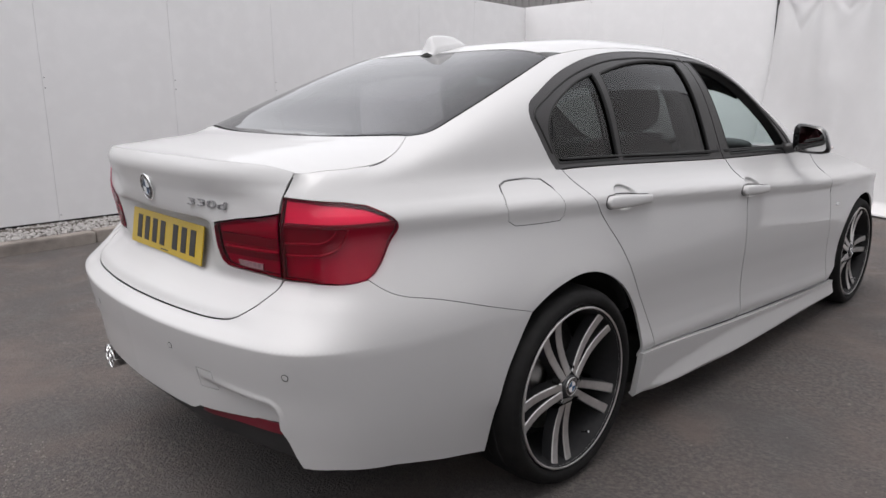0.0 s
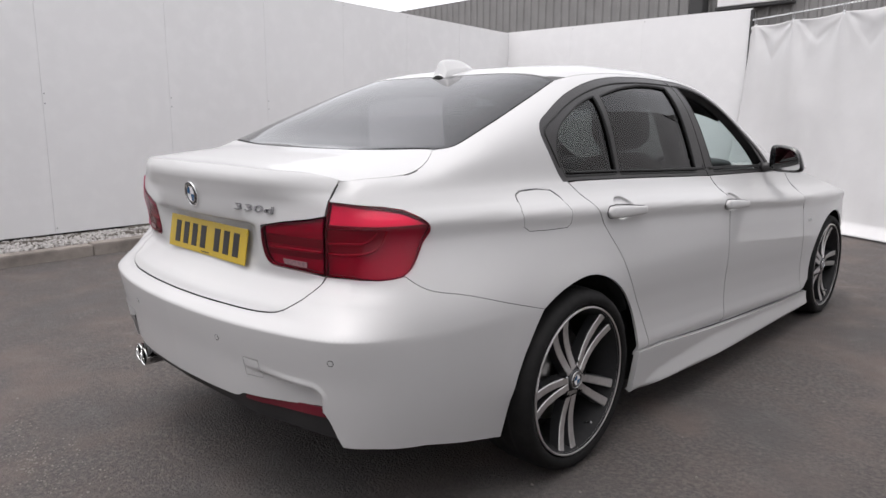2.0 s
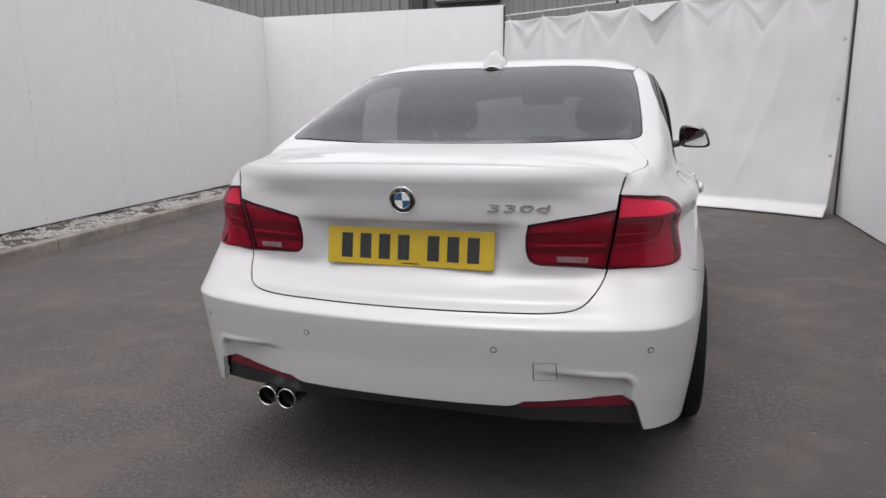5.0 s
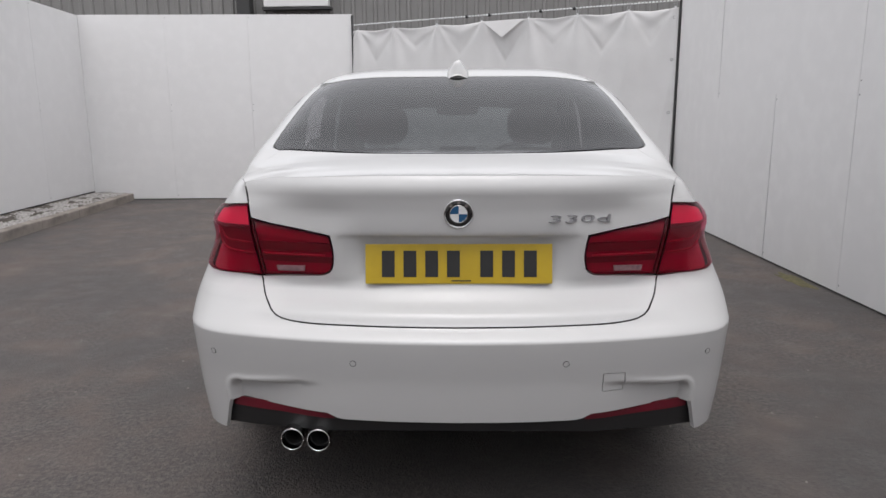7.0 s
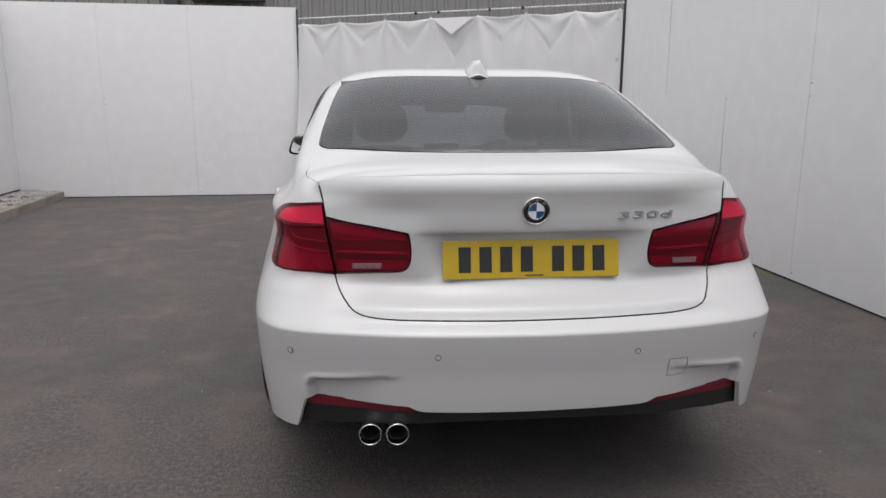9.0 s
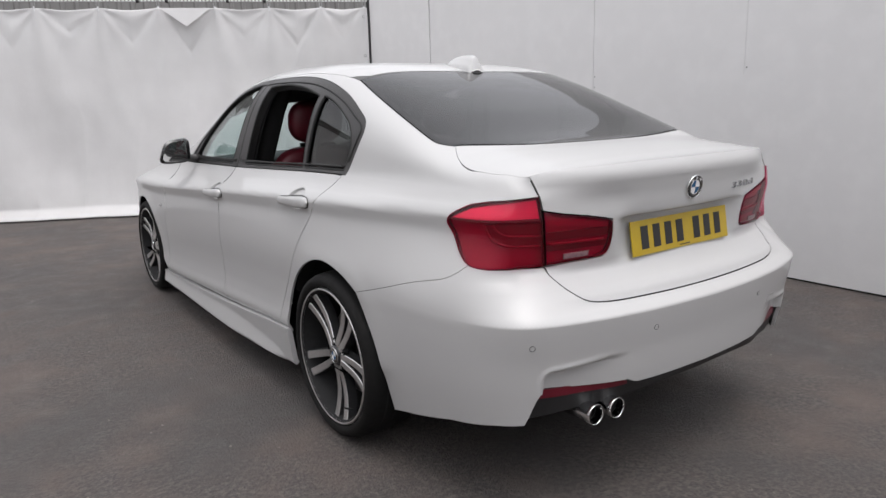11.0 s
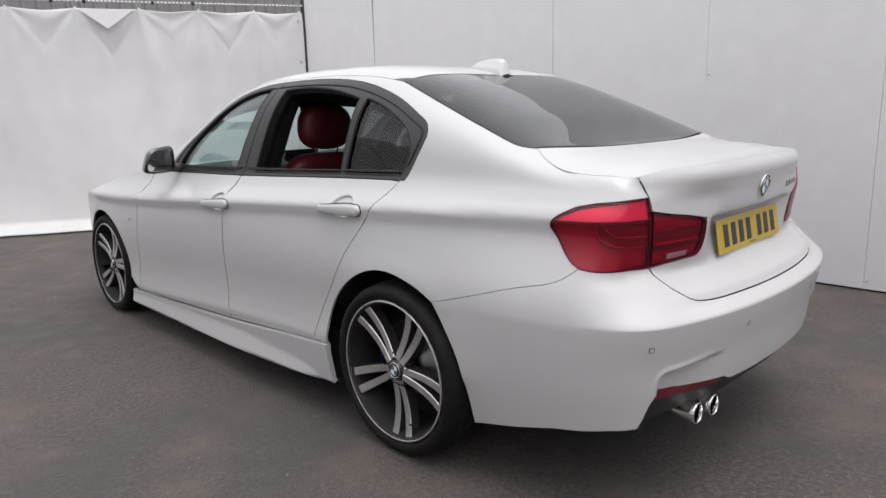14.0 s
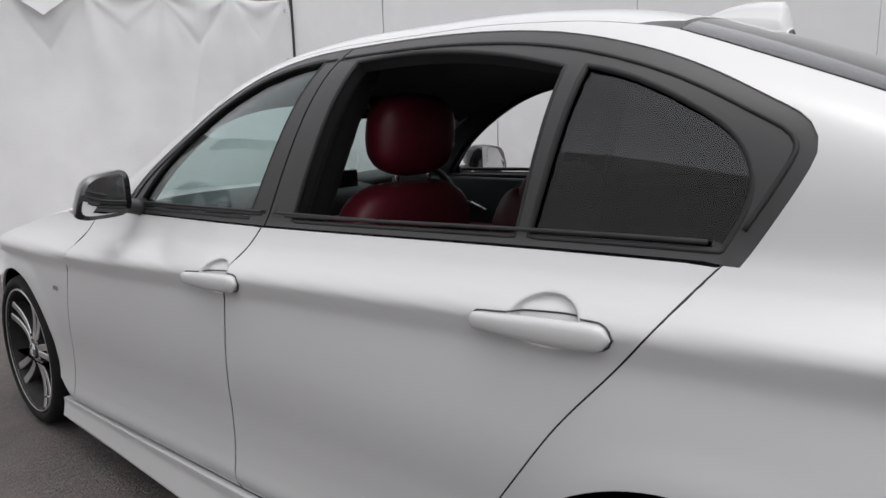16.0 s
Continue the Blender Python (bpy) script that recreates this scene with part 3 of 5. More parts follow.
# upper body: sections across the car
top_line = spline([(-.97, 1.044), (-.93, 1.054), (-.88, 1.056), (-.8, 1.066), (-.6, 1.086), (-.50, 1.093), (-.44, 1.112), (-.2, 1.217), (0, 1.300), (.15, 1.355), (.25, 1.386), (.4, 1.415), (.65, 1.435), (1.0, 1.439), (1.25, 1.430), (1.45, 1.407), (1.6, 1.367),
                   (1.75, 1.310), (2.0, 1.174), (2.2, 1.064), (2.3, 1.014), (2.42, .955), (2.5, .935), (2.8, .860), (3.1, .770), (3.3, .695), (3.5, .62), (3.6, .57)])
belt_z = spline([(-.97, .97), (-.5, .99), (0, .988), (1.17, .955), (2.2, .93), (2.5, .902), (2.9, .815), (3.1, .750), (3.3, .668), (3.6, .54)])
_by = [round(-.78 + .06 * i, 3) for i in range(65)]
belt_x = spline([(-.97, .63), (-.85, .666)] + [(y, float(low_point(s_side(y, float(belt_z(y))), float(belt_z(y)))[0])) for y in _by] + [(3.6, .3)])
lean = spline([(-.97, .02), (-.4, .05), (0, .09), (.5, .10), (1.5, .12), (2.3, .05), (3.6, .02)])
_sl = []
for y in _by:
    zb = float(belt_z(y))
    s = s_side(y, zb)
    _sl.append(float(low_point(s, zb)[0] - low_point(s, zb - .006)[0]) / .006)
def ease(y, h):
    """Lets the upper body leave the belt at the slope with which the flank arrives there."""
    k = np.interp(y, _by, _sl) + belt_x(y) * lean(y) / (top_line(y) - belt_z(y))
    return np.minimum(k, 0) * h * np.exp(-h / .035)
POW = spline([(-.97, 3.3), (-.62, 3.0), (-.40, 5.0), (1.0, 5.0), (1.5, 4.0), (1.8, 3.2), (2.4, 2.6), (2.6, 3.0), (3.6, 3.0)])       # roundness of the sections
def side_x(y, z):
    zb, zc = belt_z(y), top_line(y)
    f = np.clip((z - zb) / (zc - zb), 0, .99999)
    return belt_x(y) * (1 - lean(y) * f) * (1 - f ** POW(y)) ** (1 / POW(y)) + ease(y, f * (zc - zb))
def top_z(x, y):
    x, y = np.abs(np.asarray(x, float)), np.asarray(y, float)
    zb, zc, xb, k, w = belt_z(y), top_line(y), belt_x(y), lean(y), POW(y)
    lo, hi = np.zeros_like(x + y), np.ones_like(x + y)
    for _ in range(40):
        f = (lo + hi) / 2
        out = xb * (1 - k * f) * (1 - f ** w) ** (1 / w) > x
        lo, hi = np.where(out, f, lo), np.where(out, hi, f)
    return zb + (zc - zb) * (lo + hi) / 2
def side_point(y, z, inset=0.0):
    return np.stack([side_x(y, z) - inset, np.asarray(y, float) + 0 * z, np.asarray(z, float) + 0 * y], -1)
def top_point(x, y, inset=0.0):
    return np.stack([np.asarray(x, float) + 0 * y, np.asarray(y, float) + 0 * x, top_z(x, y) - inset], -1)
def wrap_point(y, a):
    """The upper body by the angle a across the section, 0 at the belt, 1 at the middle."""
    y, a = np.asarray(y, float), np.clip(np.asarray(a, float), 0, 1)
    w = POW(y)
    th = a ** (w / 2) * math.pi / 2
    c, q = np.maximum(np.cos(th), 1e-9) ** (2 / w), np.maximum(np.sin(th), 1e-9) ** (2 / w)
    x = belt_x(y) * (1 - lean(y) * q) * c
    z = belt_z(y) + (top_line(y) - belt_z(y)) * q
    x = x + ease(y, z - belt_z(y)) * smooth(0, .15, x)
    return np.stack([x, y, z], -1)
def wrap_at_z(y, z):
    q = np.clip((z - belt_z(y)) / (top_line(y) - belt_z(y)), 0, 1)
    w = POW(y)
    return float((np.arcsin(q ** (w / 2)) / (math.pi / 2)) ** (2 / w))
def wrap_at_x(y, x):
    t = np.linspace(0, 1, 2000)
    return float(np.interp(-x, -wrap_point(np.full(2000, y), t)[:, 0], t))

# side skirt: a thin lip above, a plain upper face, and below it a flared face that runs out towards the rear wheel
sill_z = spline([(.40, .3165), (.507, .312), (1.228, .260), (2.33, .211), (2.46, .208)])
skirt_foot = spline([(.40, .150), (.60, .142), (1.4, .128), (2.3, .125), (2.46, .130)])
skirt_ridge = spline([(.40, 1.15), (.485, 1.0), (.52, .80), (.58, .66), (.80, .47), (1.23, .20), (2.46, .14)])
def skirt_point(y, z):
    y, z = np.asarray(y, float), np.asarray(z, float)
    zt, zb = sill_z(y), skirt_foot(y)
    x0 = np.interp(y, SKY, SKX) + .006
    zr = zt - (zt - zb) * skirt_ridge(y)
    h = np.maximum(zr - z, 0)
    x = x0 - .10 * np.maximum(zt - z - .004, 0) + .33 * h * h / (h + .012)
    x = x - .010 * smooth(.012, 0, z - zb)
    return np.stack([x, y - .10 * (zt - z) * smooth(.55, .42, y), z], -1)

# ---- panels: outlines in a surface's own plane, meshed and laid onto it ----
def fine(poly, step):
    out = []
    for i, p in enumerate(poly):
        q = poly[(i + 1) % len(poly)]
        n = max(1, int(math.ceil(math.hypot(q[0] - p[0], q[1] - p[1]) / step)))
        out += [(p[0] + (q[0] - p[0]) * k / n, p[1] + (q[1] - p[1]) * k / n) for k in range(n)]
    return out


def inside(poly, P):
    p = np.array(poly)
    q = np.roll(p, -1, 0)
    r = np.zeros(len(P), bool)
    for (x1, y1), (x2, y2) in zip(p, q):
        if y1 == y2:
            continue
        c = ((y1 > P[:, 1]) != (y2 > P[:, 1])) & (P[:, 0] < (x2 - x1) * (P[:, 1] - y1) / (y2 - y1) + x1)
        r ^= c
    return r


def shrink(poly, d):
    p = np.array(poly)
    area = sum(p[i - 1][0] * p[i][1] - p[i][0] * p[i - 1][1] for i in range(len(p)))
    a, b = p - np.roll(p, 1, 0), np.roll(p, -1, 0) - p
    def nrm(v):
        l = np.maximum(np.hypot(v[:, 0], v[:, 1]), 1e-9)[:, None]
        return np.stack([-v[:, 1], v[:, 0]], -1) / l
    n = nrm(a) + nrm(b)
    n /= np.maximum(np.hypot(n[:, 0], n[:, 1]), .5)[:, None]
    return [tuple(v) for v in p + n * d * (1 if area > 0 else -1)]


from mathutils.geometry import delaunay_2d_cdt


def panel(name, surf, outline, material, parent, label="", step=.02, gap=.0026, fold=.03, holes=(), flip=False, back=False, rows=(), lift=0.0, aspect=1.0, dense=()):
    """A sheet of the body: outline in the plane of surf(u, v) -> points, with folded edges. flip: the left-hand twin."""
    if len(outline) < 3:
        raise ValueError(name)
    loops = [fine([(u, v * aspect) for u, v in shrink(fine(outline, step), gap)], step)] + [fine([(u, v * aspect) for u, v in shrink(fine(h, step), -gap)], step) for h in holes]
    outer = np.array(loops[0])
    lo, hi = outer.min(0), outer.max(0)
    us, vs = np.arange(lo[0] + step / 2, hi[0], step), np.sort(np.concatenate([np.arange(lo[1] + step / 2, hi[1], step), np.array(rows, float) * aspect]))
    G = np.array([(u + (step / 2 if j % 2 else 0), v) for j, v in enumerate(vs) for u in us])
    for cu, cv, ru, rv in dense:
        far_off = ((G[:, 0] - cu) / ru) ** 2 + ((G[:, 1] - cv) / rv) ** 2 > 1
        q = step / 2.6
        extra = np.array([(cu + i * q, cv + j * q) for i in range(int(-ru / q), int(ru / q) + 1) for j in range(int(-rv / q), int(rv / q) + 1) if (i * q / ru) ** 2 + (j * q / rv) ** 2 <= 1])
        G = np.concatenate([G[far_off], extra])
    keep = inside(loops[0], G)
    for h in loops[1:]:
        keep &= ~inside(h, G)
    allb = np.concatenate([np.array(l) for l in loops])
    G = G[keep]
    if len(G):
        far_ok = np.array([np.min(np.hypot(allb[:, 0] - g[0], allb[:, 1] - g[1])) > step * .45 for g in G])
        G = G[far_ok]
    pts = np.concatenate([allb, G]) if len(G) else allb
    edges, k = [], 0
    for l in loops:
        edges += [(k + i, k + (i + 1) % len(l)) for i in range(len(l))]
        k += len(l)
    V, _, F, ov, _, _ = delaunay_2d_cdt([Vector(p) for p in pts], edges, [], 0, 1e-6)
    V = np.array([(v.x, v.y) for v in V])
    F = np.array([f[:] for f in F])
    C = V[F].mean(1)
    ok = inside(loops[0], C)
    for h in loops[1:]:
        ok &= ~inside(h, C)
    F = F[ok]
    D = V / np.array([1, aspect])
    e = .0015
    P = surf(D[:, 0], D[:, 1])
    Nn = np.cross(surf(D[:, 0] + e, D[:, 1]) - surf(D[:, 0] - e, D[:, 1]), surf(D[:, 0], D[:, 1] + e) - surf(D[:, 0], D[:, 1] - e))
    Nn /= np.maximum(np.linalg.norm(Nn, axis=1), 1e-12)[:, None]
    # outward is away from the car's inner axis
    ref = P - np.array([0, 1, .5]) * np.stack([0 * P[:, 1], np.clip(P[:, 1], -.3, 2.9), 0 * P[:, 1] + 1], -1)
    if (Nn * ref).sum() < 0:
        Nn = -Nn
        F = F[:, ::-1]
    P = P + Nn * lift
    if flip:
        P, Nn, F = P * (-1, 1, 1), Nn * (-1, 1, 1), F[:, ::-1]
    tris, norms, verts = [tuple(f) for f in F], [tuple(v) for v in Nn], [tuple(v) for v in P]
    # folded edges along every open border
    cnt = {}
    for f in tris:
        for a, b in ((f[0], f[1]), (f[1], f[2]), (f[2], f[0])):
            cnt[(a, b)] = 1
    border = [(a, b) for (a, b) in cnt if (b, a) not in cnt]
    for a, b in border:
        t = P[b] - P[a]
        o = np.cross(t, Nn[a])
        o /= max(np.linalg.norm(o), 1e-9)
        i = len(verts)
        verts += [tuple(P[a]), tuple(P[b]), tuple(P[b] - Nn[b] * fold), tuple(P[a] - Nn[a] * fold)]
        norms += [tuple(o)] * 4
        tris.append((i + 1, i, i + 3, i + 2))
    if back:
        i = len(verts)
        verts += [tuple(v) for v in P - Nn * fold]
        norms += [tuple(-v) for v in Nn]
        tris += [tuple(i + v for v in f[::-1]) for f in F]
    me = bpy.data.meshes.new(name)
    me.from_pydata(verts, [], tris)
    me.materials.append(material)
    me.polygons.foreach_set("use_smooth", [True] * len(me.polygons))
    me.normals_split_custom_set_from_vertices(norms)
    ob = new(name, me)
    ob.parent = parent
    if label:
        tagged(ob, label)
    return ob


def bend(pts, n=24):
    """A smooth line through a few points, as a list."""
    x, y = curve(pts, n)
    return list(zip(x.tolist(), y.tolist()))


def side_line(pts):
    return [(s_side(y, z), z) for y, z in pts]


car = thing("car", "white four-door saloon car with red leather seats, parked on the tarmac", "car")

# lines shared by neighbouring panels (length, height)
arch_rear = bend([(.418, .30), (.414, .345), (.398, .42), (.350, .512), (.272, .592), (.165, .655), (.05, .680), (-.07, .664), (-.14, .641), (-.20, .610)], 40)
arch_back = bend([(-.20, .610), (-.256, .514), (-.302, .418), (-.325, .30), (-.334, .202)], 20)
bumper_seam = bend([(-.20, .610), (-.38, .662), (-.57, .716), (-.66, .744), (-.700, .777)], 20)
lamp_line = bend([(-.728, .771), (-.700, .777), (-.668, .799), (-.640, .831), (-.616, .864), (-.599, .895), (-.610, .915), (-.636, .933), (-.668, .950)], 33)
gap_rear = bend([(.505, .314), (.461, .42), (.393, .525), (.304, .655), (.246, .738), (.194, .800), (.146, .858), (.110, .905), (.088, .940), (.052, .988)], 36)
gap_mid = bend([(1.228, .262), (1.232, .42), (1.225, .61), (1.217, .76), (1.212, .83), (1.192, .895), (1.164, .957)], 26)
gap_front = bend([(2.33, .213), (2.30, .45), (2.262, .66), (2.225, .80), (2.17, .93)], 20)

# rear bumper, both halves in one sheet
lamp_low = [(s_side(-.700, .777), .777), (s_side(-.728, .771), .771), (s_rear(.735, .768, 1), .768), (s_rear(.65, .763, 1), .763), (s_rear(.573, .760, 1), .760)]
boot_low = [(s_rear(x, z), z) for x, z in bend([(.573, .757), (.558, .725), (.535, .693), (.505, .670), (.46, .660), (.327, .656), (.15, .655), (0, .655)], 30)]
half = side_line(arch_back[::-1]) + side_line(bumper_seam)[1:] + lamp_low[1:] + boot_low[1:-1]
foot = [(s_rear(x, z), z) for x, z in ((0, .384), (.20, .384), (.320, .385), (.340, .389), (.366, .402), (.50, .405), (.660, .408), (.667, .39), (.681, .335), (.690, .308), (.712, .306))]
foot += [(s_side(y, z), z) for y, z in ((-.80, .304), (-.65, .280), (-.49, .237))]
right = foot[1:] + half
outline = [(0, .384)] + right + [(0, .655)] + [(-s, z) for s, z in right[::-1]]
TOW = [(s_rear(x, z), z) for x, z in ((.392, .470), (.452, .470), (.452, .524), (.392, .524))]
bumper = panel("rear_bumper", low_point, outline, M_PAINT, car, step=.014, gap=.0019, fold=.013, holes=[TOW], rows=(.610, .614, .617, .620, .623, .626, .630, .635), dense=[(k * s_rear(.57, .47), .455, .16, .070) for k in (-1, 1)])

panel("tow_eye_cover", low_point, TOW, M_PAINT, bumper, step=.007, gap=.0009)

# boot lid: upright face, then deck
face = boot_low[::-1][:-1] + [(s_rear(.569, .760), .760)]
face += [(s_rear(x, z), z) for x, z in ((.50, .766), (.42, .770))] + [(s_rear(x, z), z) for x, z in bend([(.385, .772), (.362, .782), (.352, .806), (.350, .845), (.357, .888)], 12)]
face += [(s_rear(x, z), z) for x, z in ((.45, .906), (.53, .918), (.590, .931))]
edge_z = lambda s: float(top_z(low_point(s, 1.047)[0], low_point(s, 1.047)[1]))
face += [(s_rear(.5955, .97), .97), (s_rear(.603, 1.005), 1.005)]
top_s = np.linspace(s_rear(.611, 1.035), 0, 24)
face += [(float(s), edge_z(s) + .0012) for s in top_s[:-1]]
outline = [(s, z) for s, z in face] + [(0, edge_z(0) + .0012)] + [(-s, z) for s, z in face[:0:-1]]
lid = panel("boot_lid", low_point, outline, M_PAINT, car, step=.016, gap=.0019, rows=(.660, .665, .670, .674, .678, .682, .686, .690, .876, .880, .884, .888, .892, .896))
rear_edge = [tuple(low_point(s, edge_z(s))[:2] + np.array([0, -.0022])) for s in top_s]          # from the side to the middle
deck_r = bend([(.597, -.428), (.640, -.50), (.662, -.57), (.659, -.64), (.648, -.70), (.630, -.745)], 24) + [(float(p[0]), float(p[1])) for p in rear_edge]
glass_base = bend([(0, -.512), (.2, -.505), (.40, -.478), (.53, -.449), (.597, -.428)], 20)
outline = glass_base + deck_r[1:] + [(-x, y) for x, y in deck_r[::-1][1:]] + [(-x, y) for x, y in glass_base[::-1][:-1]]
deck = panel("deck", top_point, outline, M_PAINT, lid, step=.02, gap=.0015)
# rear window, roof, windscreen, bonnet
rg_side = bend([(.600, -.430), (.634, -.390), (.640, -.335), (.624, -.10), (.606, .07), (.584, .208)], 30)
rg_top = bend([(.584, .208), (.40, .211), (.2, .209), (0, .207)], 12)
rg_base = [(x, y + .004) for x, y in glass_base]
outline = rg_base[:-1] + rg_side + rg_top[1:] + [(-x, y) for x, y in rg_top[::-1][1:]] + [(-x, y) for x, y in rg_side[::-1][1:]] + [(-x, y) for x, y in rg_base[::-1][1:-1]]
panel("rear_window", top_point, outline, G_REAR, car, "dark tinted rear window", step=.03, gap=.006, fold=.004, back=True)
ring_in = shrink(fine(outline, .03), .035)
panel("rear_window_seal", top_point, outline, M_RUBBER, car, step=.02, gap=.002, fold=.012, holes=[ring_in], lift=-.006)
ROOF_X = spline([(.15, .582), (.5, .598), (1.0, .604), (1.5, .598), (1.75, .590)])
roof_side = [(float(ROOF_X(y)), y) for y in np.linspace(.211, 1.72, 24)]
ws_top = bend([(.590, 1.70), (.4, 1.735), (.2, 1.75), (0, 1.755)], 12)
outline = [(0, .211)] + [(x, y + .004) for x, y in rg_top[::-1][1:-1]] + roof_side[1:-1] + ws_top + [(-x, y) for x, y in ws_top[::-1][1:]] + [(-x, y) for x, y in roof_side[::-1][1:-1]] + [(-x, y + .004) for x, y in rg_top[1:-1]]
roof = panel("roof", top_point, outline, M_PAINT, car, step=.04, gap=.003)
ws_side = bend([(.590, 1.70), (.625, 1.90), (.665, 2.12), (.70, 2.36)], 14)
ws_base = bend([(.70, 2.36), (.4, 2.45), (0, 2.48)], 12)
outline = ws_top[::-1] + ws_side[1:] + ws_base[1:] + [(-x, y) for x, y in ws_base[::-1][1:]] + [(-x, y) for x, y in ws_side[::-1][1:]] + [(-x, y) for x, y in ws_top[1:-1]]
panel("windscreen", top_point, outline, G_CLEAR, car, "green-tinted windscreen", step=.05, gap=.004, fold=.005, back=True)
bn = bend([(.70, 2.40), (.735, 2.6), (.725, 2.9), (.68, 3.2), (.56, 3.42)], 20)
bf = bend([(.56, 3.42), (.3, 3.50), (0, 3.52)], 10)
outline = [(0, 2.50), (.4, 2.47)] + bn + bf[1:] + [(-x, y) for x, y in bf[::-1][1:]] + [(-x, y) for x, y in bn[::-1][1:]] + [(-.4, 2.47)]
panel("bonnet", top_point, outline, M_PAINT, car, step=.05, gap=.003)

# outline of the side windows (length, height), from the rear lower corner over the top to the front
dlo_top = bend([(.030, .986), (-.010, 1.060), (-.038, 1.118), (-.046, 1.152), (-.032, 1.183), (.010, 1.211), (.07, 1.242), (.155, 1.281), (.26, 1.317), (.375, 1.345), (.60, 1.371), (.80, 1.377), (1.0, 1.374), (1.18, 1.362), (1.36, 1.321), (1.53, 1.252), (1.70, 1.163), (1.85, 1.070), (1.975, .950)], 110)
belt_pts = [(y, float(belt_z(y)) + .004) for y in np.linspace(1.975, .030, 40)]
gap_line = lambda z: 1.160 - (z - .955) * (1.160 - .975) / (1.372 - .955)     # door joint along the pillar

def cut(poly, side, keep):
    """Clips a polygon by a line f(p) = side(p) >= 0."""
    out = []
    for i, p in enumerate(poly):
        q = poly[(i + 1) % len(poly)]
        a, b = side(p), side(q)
        if a >= 0:
            out.append(p)
        if (a >= 0) != (b >= 0):
            t = a / (a - b)
            out.append((p[0] + (q[0] - p[0]) * t, p[1] + (q[1] - p[1]) * t))
    return out
DLO = dlo_top + belt_pts[1:-1]
over = lambda y, d=.021: (y, float(belt_z(y)) + d)
pane_front = [over(y) for y in np.linspace(1.235, 1.850, 14)] + bend([(1.872, .962), (1.76, 1.074), (1.617, 1.172), (1.47, 1.251), (1.322, 1.308), (1.16, 1.338), (1.040, 1.346)], 26)
pane_rear = [over(y) for y in np.linspace(.412, 1.050, 14)] + bend([(.912, 1.332), (.76, 1.336), (.63, 1.329), (.50, 1.312), (.358, 1.281)], 18)
pane_quarter = [over(y) for y in np.linspace(.062, .380, 9)] + bend([(.314, 1.279), (.252, 1.262), (.125, 1.206), (.056, 1.156), (.032, 1.103), (.046, 1.04), (.060, 1.010)], 26)
pane_front, pane_rear, pane_quarter = (shrink(fine(p, .02), -.007) for p in (pane_front, pane_rear, pane_quarter))
def trim_surf(y, z):
    return side_point(y, z, .003)
def glass_surf(y, z):
    return side_point(y, z, .014)

FLAP = list([(-.225, .852), (-.13, .8485), (-.045, .848), (-.028, .862), (-.028, .905), (-.036, .945), (-.060, .968), (-.12, .9745), (-.205, .973), (-.235, .962), (-.262, .915), (-.252, .868)])
# the shoulder between the tail lamp, the flank and the boot lid
Y_SH = -.58
X_SH = float(np.interp(-Y_SH, [-p[1] for p in deck_r[:24]], [p[0] for p in deck_r[:24]]))
sh_a, sh_b = (s_side(Y_SH, float(belt_z(Y_SH)) + .0015), float(belt_z(Y_SH)) + .0015), (s_rear(.5985, .981), .981)
def shoulder_low(u):
    return (sh_a[0] + (sh_b[0] - sh_a[0]) * u, sh_a[1] + (sh_b[1] - sh_a[1]) * u)
sh_top = [(X_SH, Y_SH)] + [p for p in deck_r[:24] if p[1] < Y_SH - .004] + [(.613, rear_edge[0][1])]
sh_x, sh_y = curve(sh_top, 61)
SH_L, NU, NV = .42, 61, 25
SH = np.zeros((NU, NV, 3))
for i in range(NU):
    u = i / (NU - 1)
    s, z = shoulder_low(u)
    a, ta = low_point(s, z), low_point(s, z + .002) - low_point(s, z - .002)
    b = top_point(sh_x[i], sh_y[i])
    j0, j1 = max(0, i - 1), min(NU - 1, i + 1)
    ox, oy = sh_y[j0] - sh_y[j1], sh_x[j1] - sh_x[j0]
    if ox < 0:
        ox, oy = -ox, -oy
    l = math.hypot(ox, oy)
    tb = top_point(sh_x[i] - ox / l * .004, sh_y[i] - oy / l * .004) - b
    c = float(np.linalg.norm(b - a)) * .9
    ta, tb = ta / np.linalg.norm(ta) * c, tb / np.linalg.norm(tb) * c
    v = np.linspace(0, 1, NV)[:, None]
    H = (2 * v ** 3 - 3 * v ** 2 + 1) * a + (v ** 3 - 2 * v ** 2 + v) * ta + (3 * v ** 2 - 2 * v ** 3) * b + (v ** 3 - v ** 2) * tb
    k = float(smooth(.30, 0, u))
    if k > 0:
        y = sh_y[i]
        W = wrap_point(np.full(300, y), np.linspace(0, wrap_at_x(y, sh_x[i]), 300))
        q = np.concatenate([[0], np.cumsum(np.linalg.norm(np.diff(W, axis=0), axis=1))])
        W = np.stack([np.interp(np.linspace(0, q[-1], NV), q, W[:, n]) for n in range(3)], -1)
        W += (1 - v) * (a - W[0])
        H = H * (1 - k) + W * k
    k = float(smooth(.80, 1.0, u))
    if k > 0:
        E_ = np.array([low_point(s_rear(.5985 + .0135 * q, .981 + (b[2] - .981) * q), .981 + (b[2] - .981) * q) for q in v[:, 0]])
        H = H * (1 - k) + E_ * k
    SH[i] = H
